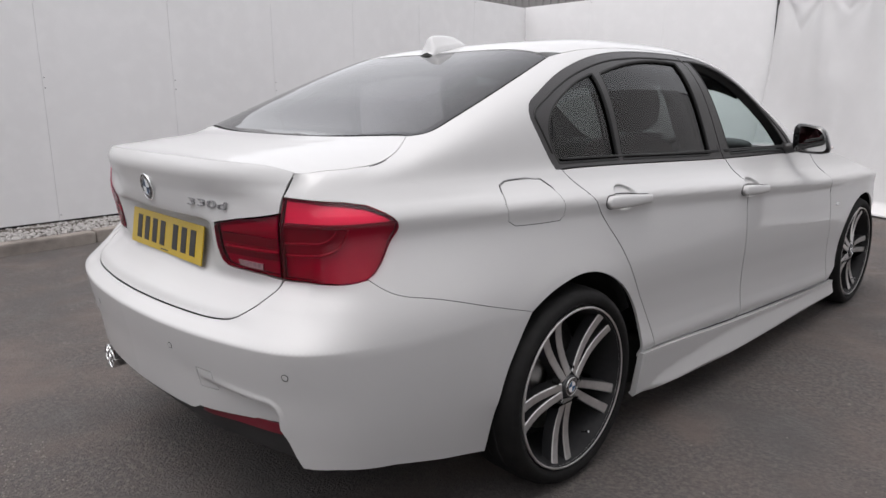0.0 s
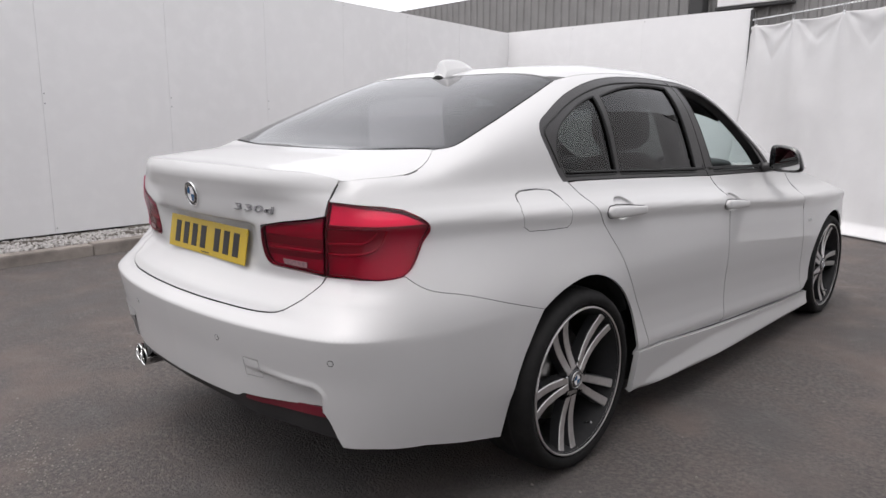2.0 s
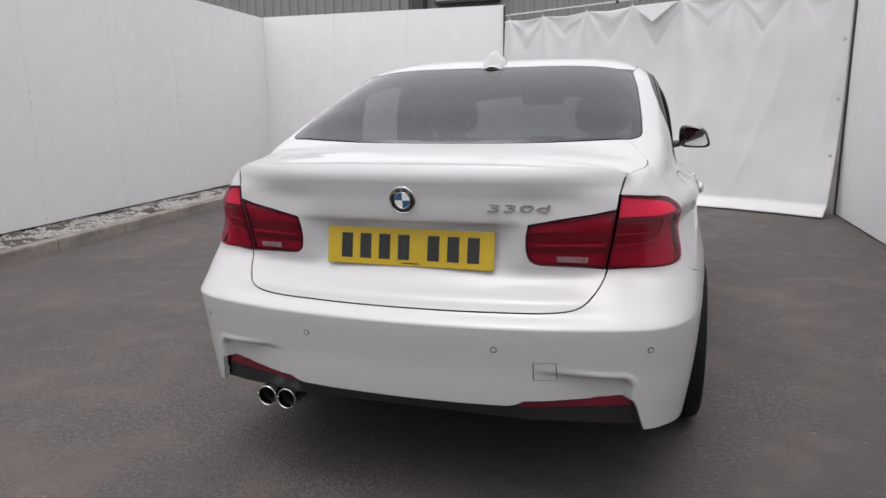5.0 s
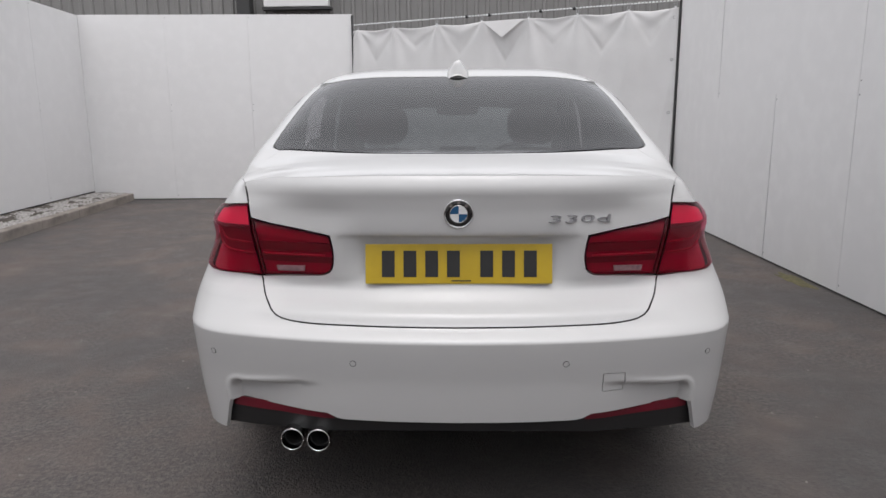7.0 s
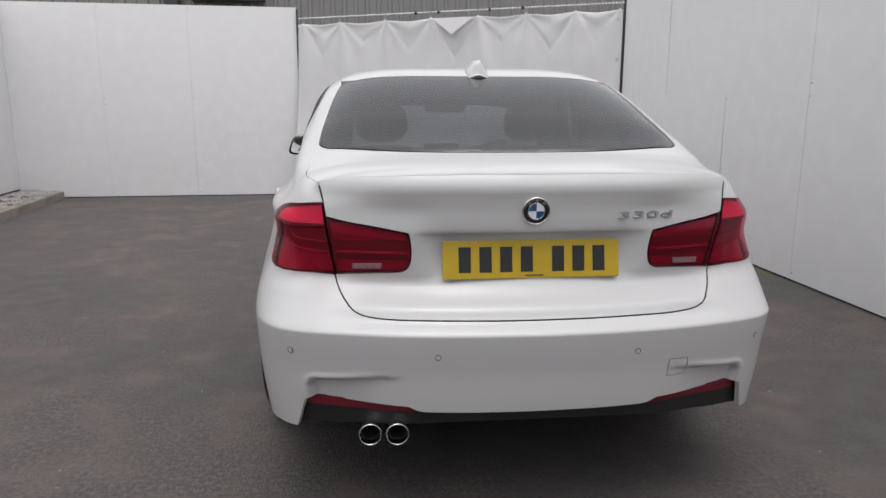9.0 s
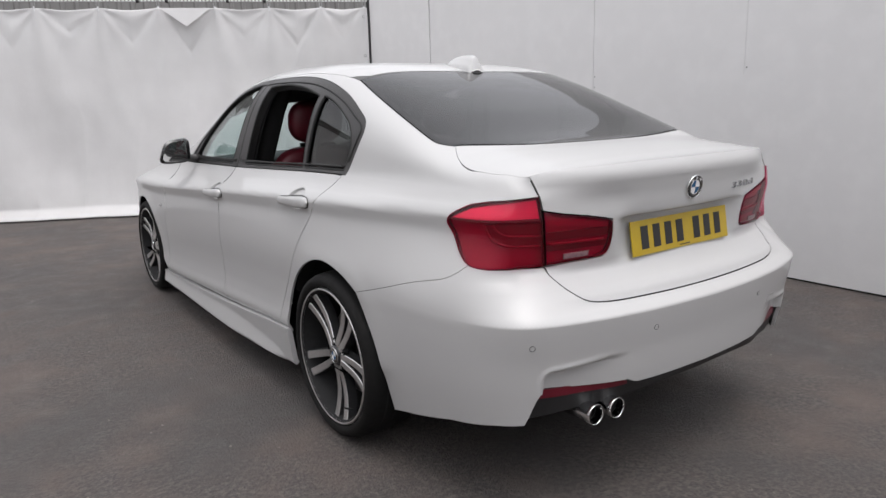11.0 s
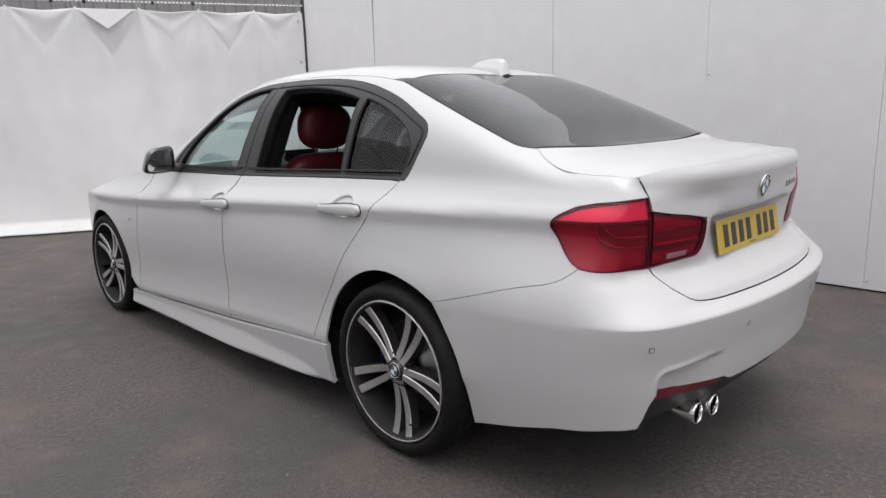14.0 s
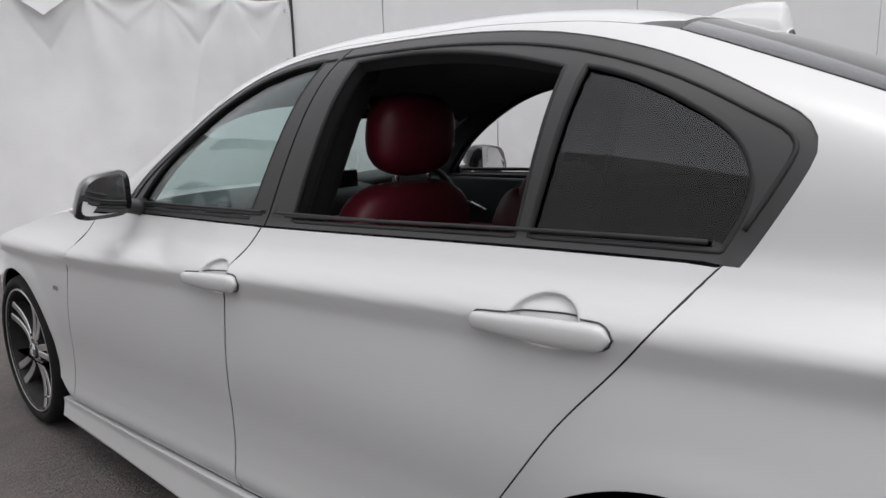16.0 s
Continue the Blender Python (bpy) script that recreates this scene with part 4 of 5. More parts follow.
def shoulder(u, v):
    i, j = np.clip(u / SH_L * (NU - 1), 0, NU - 1.001), np.clip(v / .1 * (NV - 1), 0, NV - 1.001)
    a, b = i.astype(int), j.astype(int)
    f, g = (i - a)[:, None], (j - b)[:, None]
    return (SH[a, b] * (1 - f) + SH[a + 1, b] * f) * (1 - g) + (SH[a, b + 1] * (1 - f) + SH[a + 1, b + 1] * f) * g
doors = {}
for flip in (False, True):
    # side wall of the body behind and above the doors
    q_low = side_line(arch_rear) + side_line(bumper_seam)[1:]
    lamp_edge = [(s_side(y, z), z) for y, z in lamp_line if y > -.7015]
    lamp_edge += [(s_rear(x, z, .5), z) for x, z in ((.70, .960), (.66, .967), (.600, .972))]
    upper = [shoulder_low(u) for u in np.linspace(1, 0, 20)] + [(s_side(y, float(belt_z(y)) + .0003), float(belt_z(y)) + .0003) for y in np.linspace(Y_SH, .05, 28)[1:]]
    outline = q_low + lamp_edge[1:] + upper[:-1] + side_line(gap_rear[::-1])
    quarter = panel("quarter_panel", low_point, outline, M_PAINT, car, step=.013, flip=flip, gap=.0, fold=.009, holes=[] if flip else [side_line(FLAP)])
    if not flip:
        panel("fuel_flap", low_point, side_line(FLAP), M_PAINT, quarter, "fuel filler flap", step=.013, gap=.0022)
    # upper side frame from the deck over the doors to the windscreen pillar
    edge_in = [(Y_SH, wrap_at_x(Y_SH, X_SH))] + [(y, wrap_at_x(y, x)) for x, y in deck_r[:24][::-1] if y > Y_SH + .004] + [(y, wrap_at_x(y, x)) for x, y in rg_side] + [(y, wrap_at_x(y, x)) for x, y in roof_side[1:]] + [(y, wrap_at_x(y, x)) for x, y in ws_side[1:]]
    edge_out = [(2.36, 0.0), (2.05, 0.0)] + [(y, wrap_at_z(y, z)) for y, z in dlo_top[::-1]] + [(y, 0.0) for y in np.linspace(.030, Y_SH, 26)[1:]]
    panel("side_frame", wrap_point, edge_in + edge_out, M_PAINT, quarter, step=.016, flip=flip, gap=.0, aspect=1.0, fold=.02)
    panel("shoulder", shoulder, [(0, 0), (SH_L, 0), (SH_L, .1), (0, .1)], M_PAINT, quarter, step=.012, gap=.0, fold=.008, flip=flip)
    # doors
    for which in ("rear_door", "front_door"):
        if which == "rear_door":
            o = side_line(gap_rear) + [(s_side(y, float(belt_z(y)) + .003), float(belt_z(y)) + .003) for y in np.linspace(.056, 1.160, 24)[1:-1]] + side_line(gap_mid[::-1])
        else:
            o = side_line(gap_mid) + [(s_side(y, float(belt_z(y)) + .003), float(belt_z(y)) + .003) for y in np.linspace(1.160, 2.17, 24)[1:-1]] + side_line(gap_front[::-1])
        d = panel(which, low_point, o, M_PAINT, car, step=.0095, flip=flip, gap=.0033, dense=[(s_side(yc, zc), zc, .095, .065) for yc, zc in CUPS])
        doors[which, flip] = d
        split = (lambda p: gap_line(p[1]) - .003 - p[0]) if which == "rear_door" else (lambda p: p[0] - gap_line(p[1]) - .003)
        ring = cut(DLO, split, 1)
        holes = [pane_rear, pane_quarter] if which == "rear_door" else [pane_front]
        panel("window_frame", trim_surf, ring, M_TRIM, d, "satin black window surround", step=.02, holes=holes, flip=flip, gap=.0, fold=.022)
        panel("window_seal", lambda y, z: side_point(y, z, .008), ring, M_RUBBER, d, step=.02, holes=[shrink(fine(h, .02), .010) for h in holes], flip=flip, gap=.006, fold=.03)
        # rubber lines along the surround and round each pane
        kx = -1 if flip else 1
        bm = bmesh.new()
        line = [p for p in shrink(fine(dlo_top, .02) + fine(belt_pts, .05), .026)[4:-4] if split(p) > .004 and p[1] > float(belt_z(p[0])) + .03]
        tube_bm(bm, [(kx * (float(side_x(y, z)) - .0035), y, z) for y, z in line], .0042, 6)
        part("rubber_line", bm, M_RUBBER, d, shade=True)
        for h in holes:
            bm = bmesh.new()
            tube_bm(bm, [(kx * (float(side_x(y, z)) - .008), y, z) for y, z in shrink(fine(h, .015), .003)], .006, 6, closed=True)
            part("glass_seal", bm, M_RUBBER, d, shade=True)
        if which == "rear_door":
            if not flip:
                panel("window_glass", glass_surf, pane_rear, G_PRIV, d, "dark privacy glass", step=.03, flip=flip, gap=-.004, fold=.004, back=True)
            panel("quarter_glass", glass_surf, pane_quarter, G_PRIV, d, "dark privacy glass", step=.03, flip=flip, gap=-.004, fold=.004, back=True)
        elif flip:
            panel("window_glass", glass_surf, pane_front, G_CLEAR, d, "clear green-tinted glass", step=.03, flip=flip, gap=-.004, fold=.004, back=True)
    # front wing
    arch_f = [(2.81 + .352 * math.cos(a), .318 + .347 * math.sin(a)) for a in np.linspace(math.pi * 1.03, -.06, 30)]
    o = side_line(gap_front[::-1]) + side_line(arch_f[0:]) + [(s_side(3.28, .30), .30), (s_side(3.28, .70), .70)] + [(s_side(y, float(belt_z(y)) + .004), float(belt_z(y)) + .004) for y in np.linspace(3.25, 2.18, 24)]
    wing = panel("front_wing", low_point, o, M_PAINT, car, step=.022, flip=flip, fold=.009)
    ed = [(y, 0.0) for y in np.linspace(2.18, 3.28, 12)] + [(y, wrap_at_x(y, x)) for x, y in bn[::-1] if y < 3.28] + [(2.36, wrap_at_x(2.36, .70)), (2.2, .02)]
    panel("wing_top", wrap_point, ed, M_PAINT, wing, step=.03, flip=flip, gap=.001)
    # side skirt
    ys = np.linspace(.418, 2.44, 60)
    o = [(float(y), float(sill_z(y)) + .0015) for y in ys] + [(float(y), float(skirt_foot(y)) + .001) for y in ys[::-1]]
    panel("side_skirt", skirt_point, o, M_PAINT, car, step=.011, flip=flip, fold=.022, gap=.0005)
    # wheel housings
    for yw, x0 in ((0, .52), (2.81, .52)):
        bm = bmesh.new()
        lathe_bm(bm, [(.374, .862), (.384, .82), (.40, .79), (.40, x0), (.05, x0), (.05, x0 - .01), (.41, x0 - .01), (.41, .79), (.378, .860)], 40, Matrix.Translation((0, yw, .335)))
        for v in bm.verts:
            if v.co.z < .26:
                v.co.z = .26
            if v.co.y < -.1 and v.co.z < .56:
                v.co.x = min(v.co.x, .74)
                v.co.y = max(v.co.y, -.375)
            if .1 < v.co.y < 1 and v.co.z < .5:
                v.co.x = min(v.co.x, .79)
            if flip:
                v.co.x = -v.co.x
        part("wheel_housing", bm, M_LINER, car, "dark plastic wheel housing")
# dark ring round the fuel flap, added to paint the shade in its joint
bm = bmesh.new()
tube_bm(bm, [tuple(low_point(s_side(y, z), z) - np.array([.0038, 0, 0])) for y, z in FLAP], .0036, 6, closed=True)
part("flap_gap_shade", bm, M_RUBBER, car)
# dark tubes added in the joints between the panels to stand for their shade
def joint_shade(name, points, owner, r=.0032):
    bm = bmesh.new()
    tube_bm(bm, points, r, 6)
    part(name, bm, M_RUBBER, owner)
for flip in (False, True):
    k = -1 if flip else 1
    for line, owner in ((gap_rear, doors["rear_door", flip]), (gap_mid, doors["front_door", flip]), (gap_front, doors["front_door", flip]), (bumper_seam, bumper)):
        pts = []
        for y, z in line:
            p = low_point(s_side(y, z), z)
            pts.append((k * (p[0] - .0042), p[1] + (.003 if line is bumper_seam else 0), p[2]))
        joint_shade("door_gap_shade" if line is not bumper_seam else "seam_gap_shade", pts, owner, .0036 if line is not bumper_seam else .0025)
    pts = [top_point(x, y) for x, y in deck_r[:24]] + [low_point(s_rear(x, z), z) for x, z in ((.608, 1.02), (.603, 1.0), (.598, .98))]
    joint_shade("lid_gap_shade", [(k * (p[0] - .0005), p[1] + .001, p[2] - .0045) for p in pts], lid, .0036)
    pts = [low_point(s, z) for s, z in boot_low]
    joint_shade("lid_gap_shade", [(k * p[0], p[1] + .006, p[2] - .001) for p in pts], lid, .004)
# front bumper
front = [(s_side(3.29, .25), .25), (s_side(3.29, .70), .70)]
sf = [(float(s), .68 - .02 * k / 10) for k, s in enumerate(np.linspace(front[1][0], CS[-1] - .02, 11))]
for flip in (False, True):
    panel("front_bumper", low_point, [front[0], *sf, (CS[-1] - .02, .22)], M_PAINT, car, step=.04, flip=flip)
    # nose panel between the wing, the bonnet and the bumper
    upper_ = [tuple(wrap_point(3.277, a)) for a in np.linspace(0, wrap_at_x(3.277, .655), 8)]
    upper_ += [tuple(top_point(x, y)) for x, y in bn + bf[1:] if y > 3.285]
    upper_ = np.array(upper_)
    q = np.concatenate([[0], np.cumsum(np.linalg.norm(np.diff(upper_, axis=0), axis=1))]) 
    low_ = np.array([low_point(s, z) for s, z in sf])
    p_ = np.concatenate([[0], np.cumsum(np.linalg.norm(np.diff(low_, axis=0), axis=1))])
    bm = bmesh.new()
    rows_ = []
    for v in np.linspace(0, 1, 6):
        row = []
        for t in np.linspace(0, 1, 40):
            a = np.array([np.interp(t * q[-1], q, upper_[:, n]) for n in range(3)])
            b = np.array([np.interp(t * p_[-1], p_, low_[:, n]) for n in range(3)])
            c = a * (1 - v) + b * v + np.array([0, .02, .01]) * math.sin(math.pi * v)
            row.append(bm.verts.new((-c[0] if flip else c[0], c[1], c[2])))
        rows_.append(row)
    for j in range(5):
        for i in range(39):
            bm.faces.new((rows_[j][i], rows_[j + 1][i], rows_[j + 1][i + 1], rows_[j][i + 1]))
    part("nose_panel", bm, M_PAINT, car, shade=True)

# ---- rear of the car: lamps, plate, badges, exhaust ----
def low_lift(lift, lamp=1.0):
    """The lower surface pushed out (or in) along its normal."""
    def f(s, z):
        e = .002
        p = low_point(s, z, lamp)
        n = np.cross(low_point(s + e, z, lamp) - low_point(s - e, z, lamp), low_point(s, z + e, lamp) - low_point(s, z - e, lamp))
        n = n / np.maximum(np.linalg.norm(n, axis=-1), 1e-12)[..., None]
        return p + n * lift
    return f


tip = lamp_line
out_lamp = [(s_side(y, z), z) for y, z in tip] + [(s_rear(x, z, .5), z) for x, z in ((.70, .960), (.66, .967), (.600, .972))] \
    + [(s_rear(x, z, 1), z) for x, z in ((.597, .945), (.592, .90), (.583, .84), (.574, .79), (.570, .763))] + lamp_low[::-1][1:-2]
in_lamp = [(s_rear(x, z, 1), z) for x, z in ((.590, .929), (.53, .916), (.45, .904), (.368, .888))] + [(s_rear(x, z, 1), z) for x, z in bend([(.358, .881), (.3515, .845), (.3535, .806), (.364, .784), (.387, .774)], 12)] \
    + [(s_rear(x, z, 1), z) for x, z in ((.44, .772), (.52, .768), (.566, .765), (.572, .80), (.580, .85))]
def band(poly, lo, hi):
    return cut(cut(poly, lambda p: p[1] - lo(p[0]), 1), lambda p: hi(p[0]) - p[1], 1)
for flip in (False, True):
    for nm, poly, owner in (("tail_lamp", out_lamp, car), ("boot_lamp", in_lamp, lid)):
        poly = fine(poly, .012)
        lens = panel(nm, low_lift(.004), poly, G_LENS, owner, "red tail lamp lens", step=.014, gap=.0022, fold=.006, flip=flip)
        panel("lamp_housing", low_lift(-.017), poly, M_RED_HOUSING, lens, step=.016, gap=.0, fold=-.017, flip=flip)
        panel("lamp_rim", low_lift(.001), poly, M_RED_DARK, lens, step=.012, gap=.0018, fold=.010, flip=flip, holes=[shrink(poly, .0040)])
        panel("lamp_side", low_lift(.0028), poly, M_RED_HOUSING, lens, step=.012, gap=.0028, fold=.042, flip=flip, holes=[shrink(poly, .0040)])
        inn = shrink(poly, .0085)
        if nm == "tail_lamp":
            s0 = min(p[0] for p in poly)
            top = band(inn, lambda s: .910, lambda s: 2.0)
            panel("upper_reflector", low_lift(-.008), top, M_RED_BRIGHT, lens, step=.014, gap=0, fold=.003, flip=flip)
            panel("divider", low_lift(-.003), band(inn, lambda s: .902, lambda s: .909), M_RED_DARK, lens, step=.012, gap=0, fold=.01, flip=flip)
            # dark leaf with a rounded outer end, and the light guide that runs round it
            leaf = [(s0 + .012, .897), (s0 + .24, .897)] + bend([(s0 + .292, .892), (s0 + .276, .862), (s0 + .232, .840), (s0 + .15, .828), (s0 + .012, .824)], 24)
            panel("lamp_bezel", low_lift(-.012), leaf, M_RED_DEEP, lens, step=.012, gap=.0, fold=.004, flip=flip)
            for off, r in ((0.0, .0034), (.030, .0030)):
                pth = bend([(s0 + .014, .824 + off), (s0 + .15, .828 + off), (s0 + .232 - off * .3, .840 + off * .9), (s0 + .276 - off, .862 + off * .6), (s0 + .293 - off * 1.2, .892)], 24)
                pts = [low_lift(-.010)(np.array(a), np.array(b)) * ((-1, 1, 1) if flip else (1, 1, 1)) for a, b in pth]
                bm = bmesh.new()
                tube_bm(bm, [tuple(p) for p in pts], r, 8)
                part("light_guide", bm, M_RED_GUIDE, lens, shade=True)
        else:
            panel("upper_reflector", low_lift(-.010), band(inn, lambda s: .862 + .10 * max(0, s - .40), lambda s: 2), M_RED_HOUSING, lens, step=.012, gap=0, fold=.003, flip=flip)
            for lo, hi in ((.836, .861), (.803, .820)):
                panel("lamp_bezel", low_lift(-.012), band(inn, lambda s, lo=lo: lo, lambda s, hi=hi: hi), M_RED_DARK, lens, step=.012, gap=0, fold=.004, flip=flip)
            bm = bmesh.new()
            for z0 in (.8265,):
                pts = [low_lift(-.008)(np.array(s), np.array(z0)) * ((-1, 1, 1) if flip else (1, 1, 1)) for s in np.linspace(s_rear(.375, .83, 1), s_rear(.565, .83, 1), 12)]
                tube_bm(bm, [tuple(p) for p in pts], .0042, 8)
            part("light_guide", bm, M_RED_GUIDE, lens, shade=True)
            rv = [(s_rear(x, z, 1), z) for x, z in ((.435, .784), (.515, .781), (.518, .797), (.432, .800))]
            panel("reversing_lamp", low_lift(.0055), rv, M_REVERSE, lens, "clear reversing lamp strip", step=.01, gap=0, fold=.004, flip=flip)
# black lower valance
VAL_Y = spline([(0, -.974), (.35, -.951), (.50, -.911), (.60, -.885), (.68, -.856)])
def valance_surf(x, z):
    x, z = np.asarray(x, float), np.asarray(z, float)
    return np.stack([x, VAL_Y(np.abs(x)) + .25 * np.maximum(0, .385 - z), z], -1)
edge_v = [(0, .392), (.33, .394), (.36, .408), (.50, .412), (.663, .415), (.672, .38), (.684, .318)]
foot_v = [(.60, .322), (.45, .330), (.25, .342)]
ol = edge_v + foot_v + [(0, .348)] + [(-x, z) for x, z in foot_v[::-1]] + [(-x, z) for x, z in edge_v[:0:-1]]
panel("lower_valance", valance_surf, ol, M_PLASTIC, bumper, "black plastic lower valance", step=.02, gap=0, fold=.03)
rf = [(.350, .380), (.42, .3795), (.657, .386), (.659, .413), (.50, .410), (.372, .406), (.356, .396)]
for flip in (False, True):
    panel("reflector", lambda x, z: valance_surf(x, z) - np.array([0, .005, 0]), rf, M_REFLECTOR, bumper, "dark red reflector strip", step=.014, gap=.0, fold=.01, flip=flip)
def on_low(x_or_s, z, lift=0.0, lamp=0.0, s=None):
    """The pose on the lower surface whose z axis points outwards."""
    s = s_rear(abs(x_or_s), z, lamp) * (1 if x_or_s >= 0 else -1) if s is None else s
    e = .002
    p = low_point(s, z, lamp)
    tu, tv = low_point(s + e, z, lamp) - low_point(s - e, z, lamp), low_point(s, z + e, lamp) - low_point(s, z - e, lamp)
    n = Vector(np.cross(tu, tv)).normalized()
    if n.y > .2 or n.x * p[0] < -.05:
        n = -n
    up = Vector(tv).normalized()
    x = up.cross(n)
    m = Matrix((x, up, n)).transposed().to_4x4()
    m.translation = Vector(p) + n * lift
    return m

# parking sensors
for x, z in ((-.697, .560), (-.284, .561), (.286, .561), (.697, .562)):
    m = on_low(x, z, .0008)
    sn = part("parking_sensor", lathe_bm(bmesh.new(), [(.0001, .0006), (.0070, .0006), (.0077, -.002), (.0001, -.002)], 20, m @ Euler((0, -math.pi / 2, 0)).to_matrix().to_4x4(), closed=False), M_PAINT, bumper)
    # dark ring that paints the shadow gap round the sensor
    bm = bmesh.new()
    lathe_bm(bm, [(.0078, .0003), (.0091, .0003), (.0091, -.002), (.0078, -.002)], 20, m @ Euler((0, -math.pi / 2, 0)).to_matrix().to_4x4())
    part("sensor_gap_shade", bm, M_TRIM, sn)

# number plate with plain bars
plate = part("number_plate", box_bm(bmesh.new(), (-.26, -.0555, -.002), (.26, .0555, .002), bevel=.0015), M_PLATE, lid, "yellow rear number plate")
PM = Matrix.Translation((0, -.8805, .8075)) @ Euler((radians(90 - 9.5), 0, 0)).to_matrix().to_4x4()
plate.matrix_basis = PM
for i in range(7):
    x = -.196 + i * .0605 + (.032 if i > 3 else 0)
    b = part("bar", box_bm(bmesh.new(), (x - .018, -.037, .002), (x + .018, .037, .0032), bevel=.0006), M_PLATE_INK, plate)
b = part("small_bar", box_bm(bmesh.new(), (-.02, -.049, .002), (.035, -.0455, .0028)), M_PLATE_INK, plate)

def emblem(r, owner, m, deep=.006):
    """A round enamel badge: bright rim, black ring, quarters of blue and white."""
    R = m @ Euler((0, -math.pi / 2, 0)).to_matrix().to_4x4()
    e = part("round_badge", lathe_bm(bmesh.new(), [(r * .985, 0), (r, deep * .6), (r * .96, deep), (r * .90, deep * .95), (r * .88, deep * .4), (.0005, deep * .4)], 40, R, closed=False), M_CHROME, owner, "round badge in blue, white and black", shade=True)
    part("black_ring", lathe_bm(bmesh.new(), [(r * .90, deep * .75), (r * .58, deep * .9), (r * .56, deep * .5), (r * .90, deep * .5)], 40, R), M_PIANO, e, shade=True)
    part("inner_rim", lathe_bm(bmesh.new(), [(r * .60, deep * .95), (r * .56, deep * .98), (r * .55, deep * .5), (r * .60, deep * .5)], 40, R), M_CHROME, e, shade=True)
    for q in range(4):
        bm = bmesh.new()
        a = [math.pi / 2 * q + math.pi / 2 * k / 8 for k in range(9)]
        ring = [bm.verts.new(m @ Vector((r * .555 * math.cos(t), r * .555 * math.sin(t), deep * .88))) for t in a]
        bm.faces.new([bm.verts.new(m @ Vector((0, 0, deep * .93)))] + ring)
        part("quarter", bm, M_BLUE if q % 2 else M_WHITE_EN, e)
    for k in range(3):      # raised marks in the ring
        t = radians(90 + (k - 1) * 42)
        mm = m @ Matrix.Translation((r * .75 * math.cos(t), r * .75 * math.sin(t), deep * .85)) @ Euler((0, 0, t - math.pi / 2)).to_matrix().to_4x4()
        part("ring_mark", box_bm(bmesh.new(), (-r * .10, -r * .10, 0), (r * .10, r * .10, .0008), mm), M_CHROME, e)
    return e
emblem(.041, lid, on_low(.0001, .954, .001))

def lettering(text, size, m, material, owner, label, extrude=.0015, spacing=1.2, widen=1.35):
    cu = bpy.data.curves.new("lettering", "FONT")
    cu.body, cu.size, cu.extrude, cu.space_character, cu.align_x = text, size, extrude, spacing, "CENTER"
    tmp = bpy.data.objects.new("lettering", cu)
    scene.collection.objects.link(tmp)
    me = bpy.data.meshes.new_from_object(tmp.evaluated_get(bpy.context.evaluated_depsgraph_get()))
    bpy.data.objects.remove(tmp)
    me.transform(Matrix(((widen, .22, 0, 0), (0, 1, 0, 0), (0, 0, 1, 0), (0, 0, 0, 1))))
    me.materials.clear(); me.materials.append(material)
    ob = new("lettering", me)
    ob.parent, ob.matrix_basis = owner, m
    return tagged(ob, label)
mb = on_low(.328, .926, .002)
lettering("330d", .029, mb, M_LETTER, lid, "raised chrome lettering", extrude=.003, spacing=1.06, widen=2.95)

# exhaust tips
for x, y, z in ((-.475, -.945, .309), (-.397, -.960, .314)):
    bm = bmesh.new()
    lathe_bm(bm, [(.0315, 0), (.0335, .004), (.0325, .02), (.031, .16), (.0285, .16), (.0295, .02), (.030, .004)], 36, Matrix.Translation((x, y, z)) @ Euler((0, 0, math.pi / 2)).to_matrix().to_4x4())
    tip_ = part("exhaust_tip", bm, M_CHROME, car, "chrome exhaust tip", shade=True)
    part("exhaust_bore", lathe_bm(bmesh.new(), [(.029, .03), (.029, .15), (.001, .15), (.001, .149), (.027, .149), (.027, .03)], 24, Matrix.Translation((x, y, z)) @ Euler((0, 0, math.pi / 2)).to_matrix().to_4x4()), M_LINER, tip_)
bm = bmesh.new()
box_bm(bm, (-.54, -.78, .24), (-.32, -.45, .36), bevel=.05)
part("silencer", bm, M_DARKMETAL, car, "dark exhaust silencer")
# floor pan
floor_pan = part("floor_pan", box_bm(bmesh.new(), (-.80, .43, .155), (.80, 2.40, .34), bevel=.03), M_DARKMETAL, car, "dark underbody")
part("rear_pan", box_bm(bmesh.new(), (-.56, -.82, .27), (.56, -.42, .40), bevel=.05), M_DARKMETAL, floor_pan)
part("axle_pan", box_bm(bmesh.new(), (-.52, -.45, .20), (.52, .45, .40), bevel=.03), M_DARKMETAL, floor_pan)
part("front_pan", box_bm(bmesh.new(), (-.52, 2.38, .17), (.52, 3.3, .5), bevel=.03), M_DARKMETAL, floor_pan)

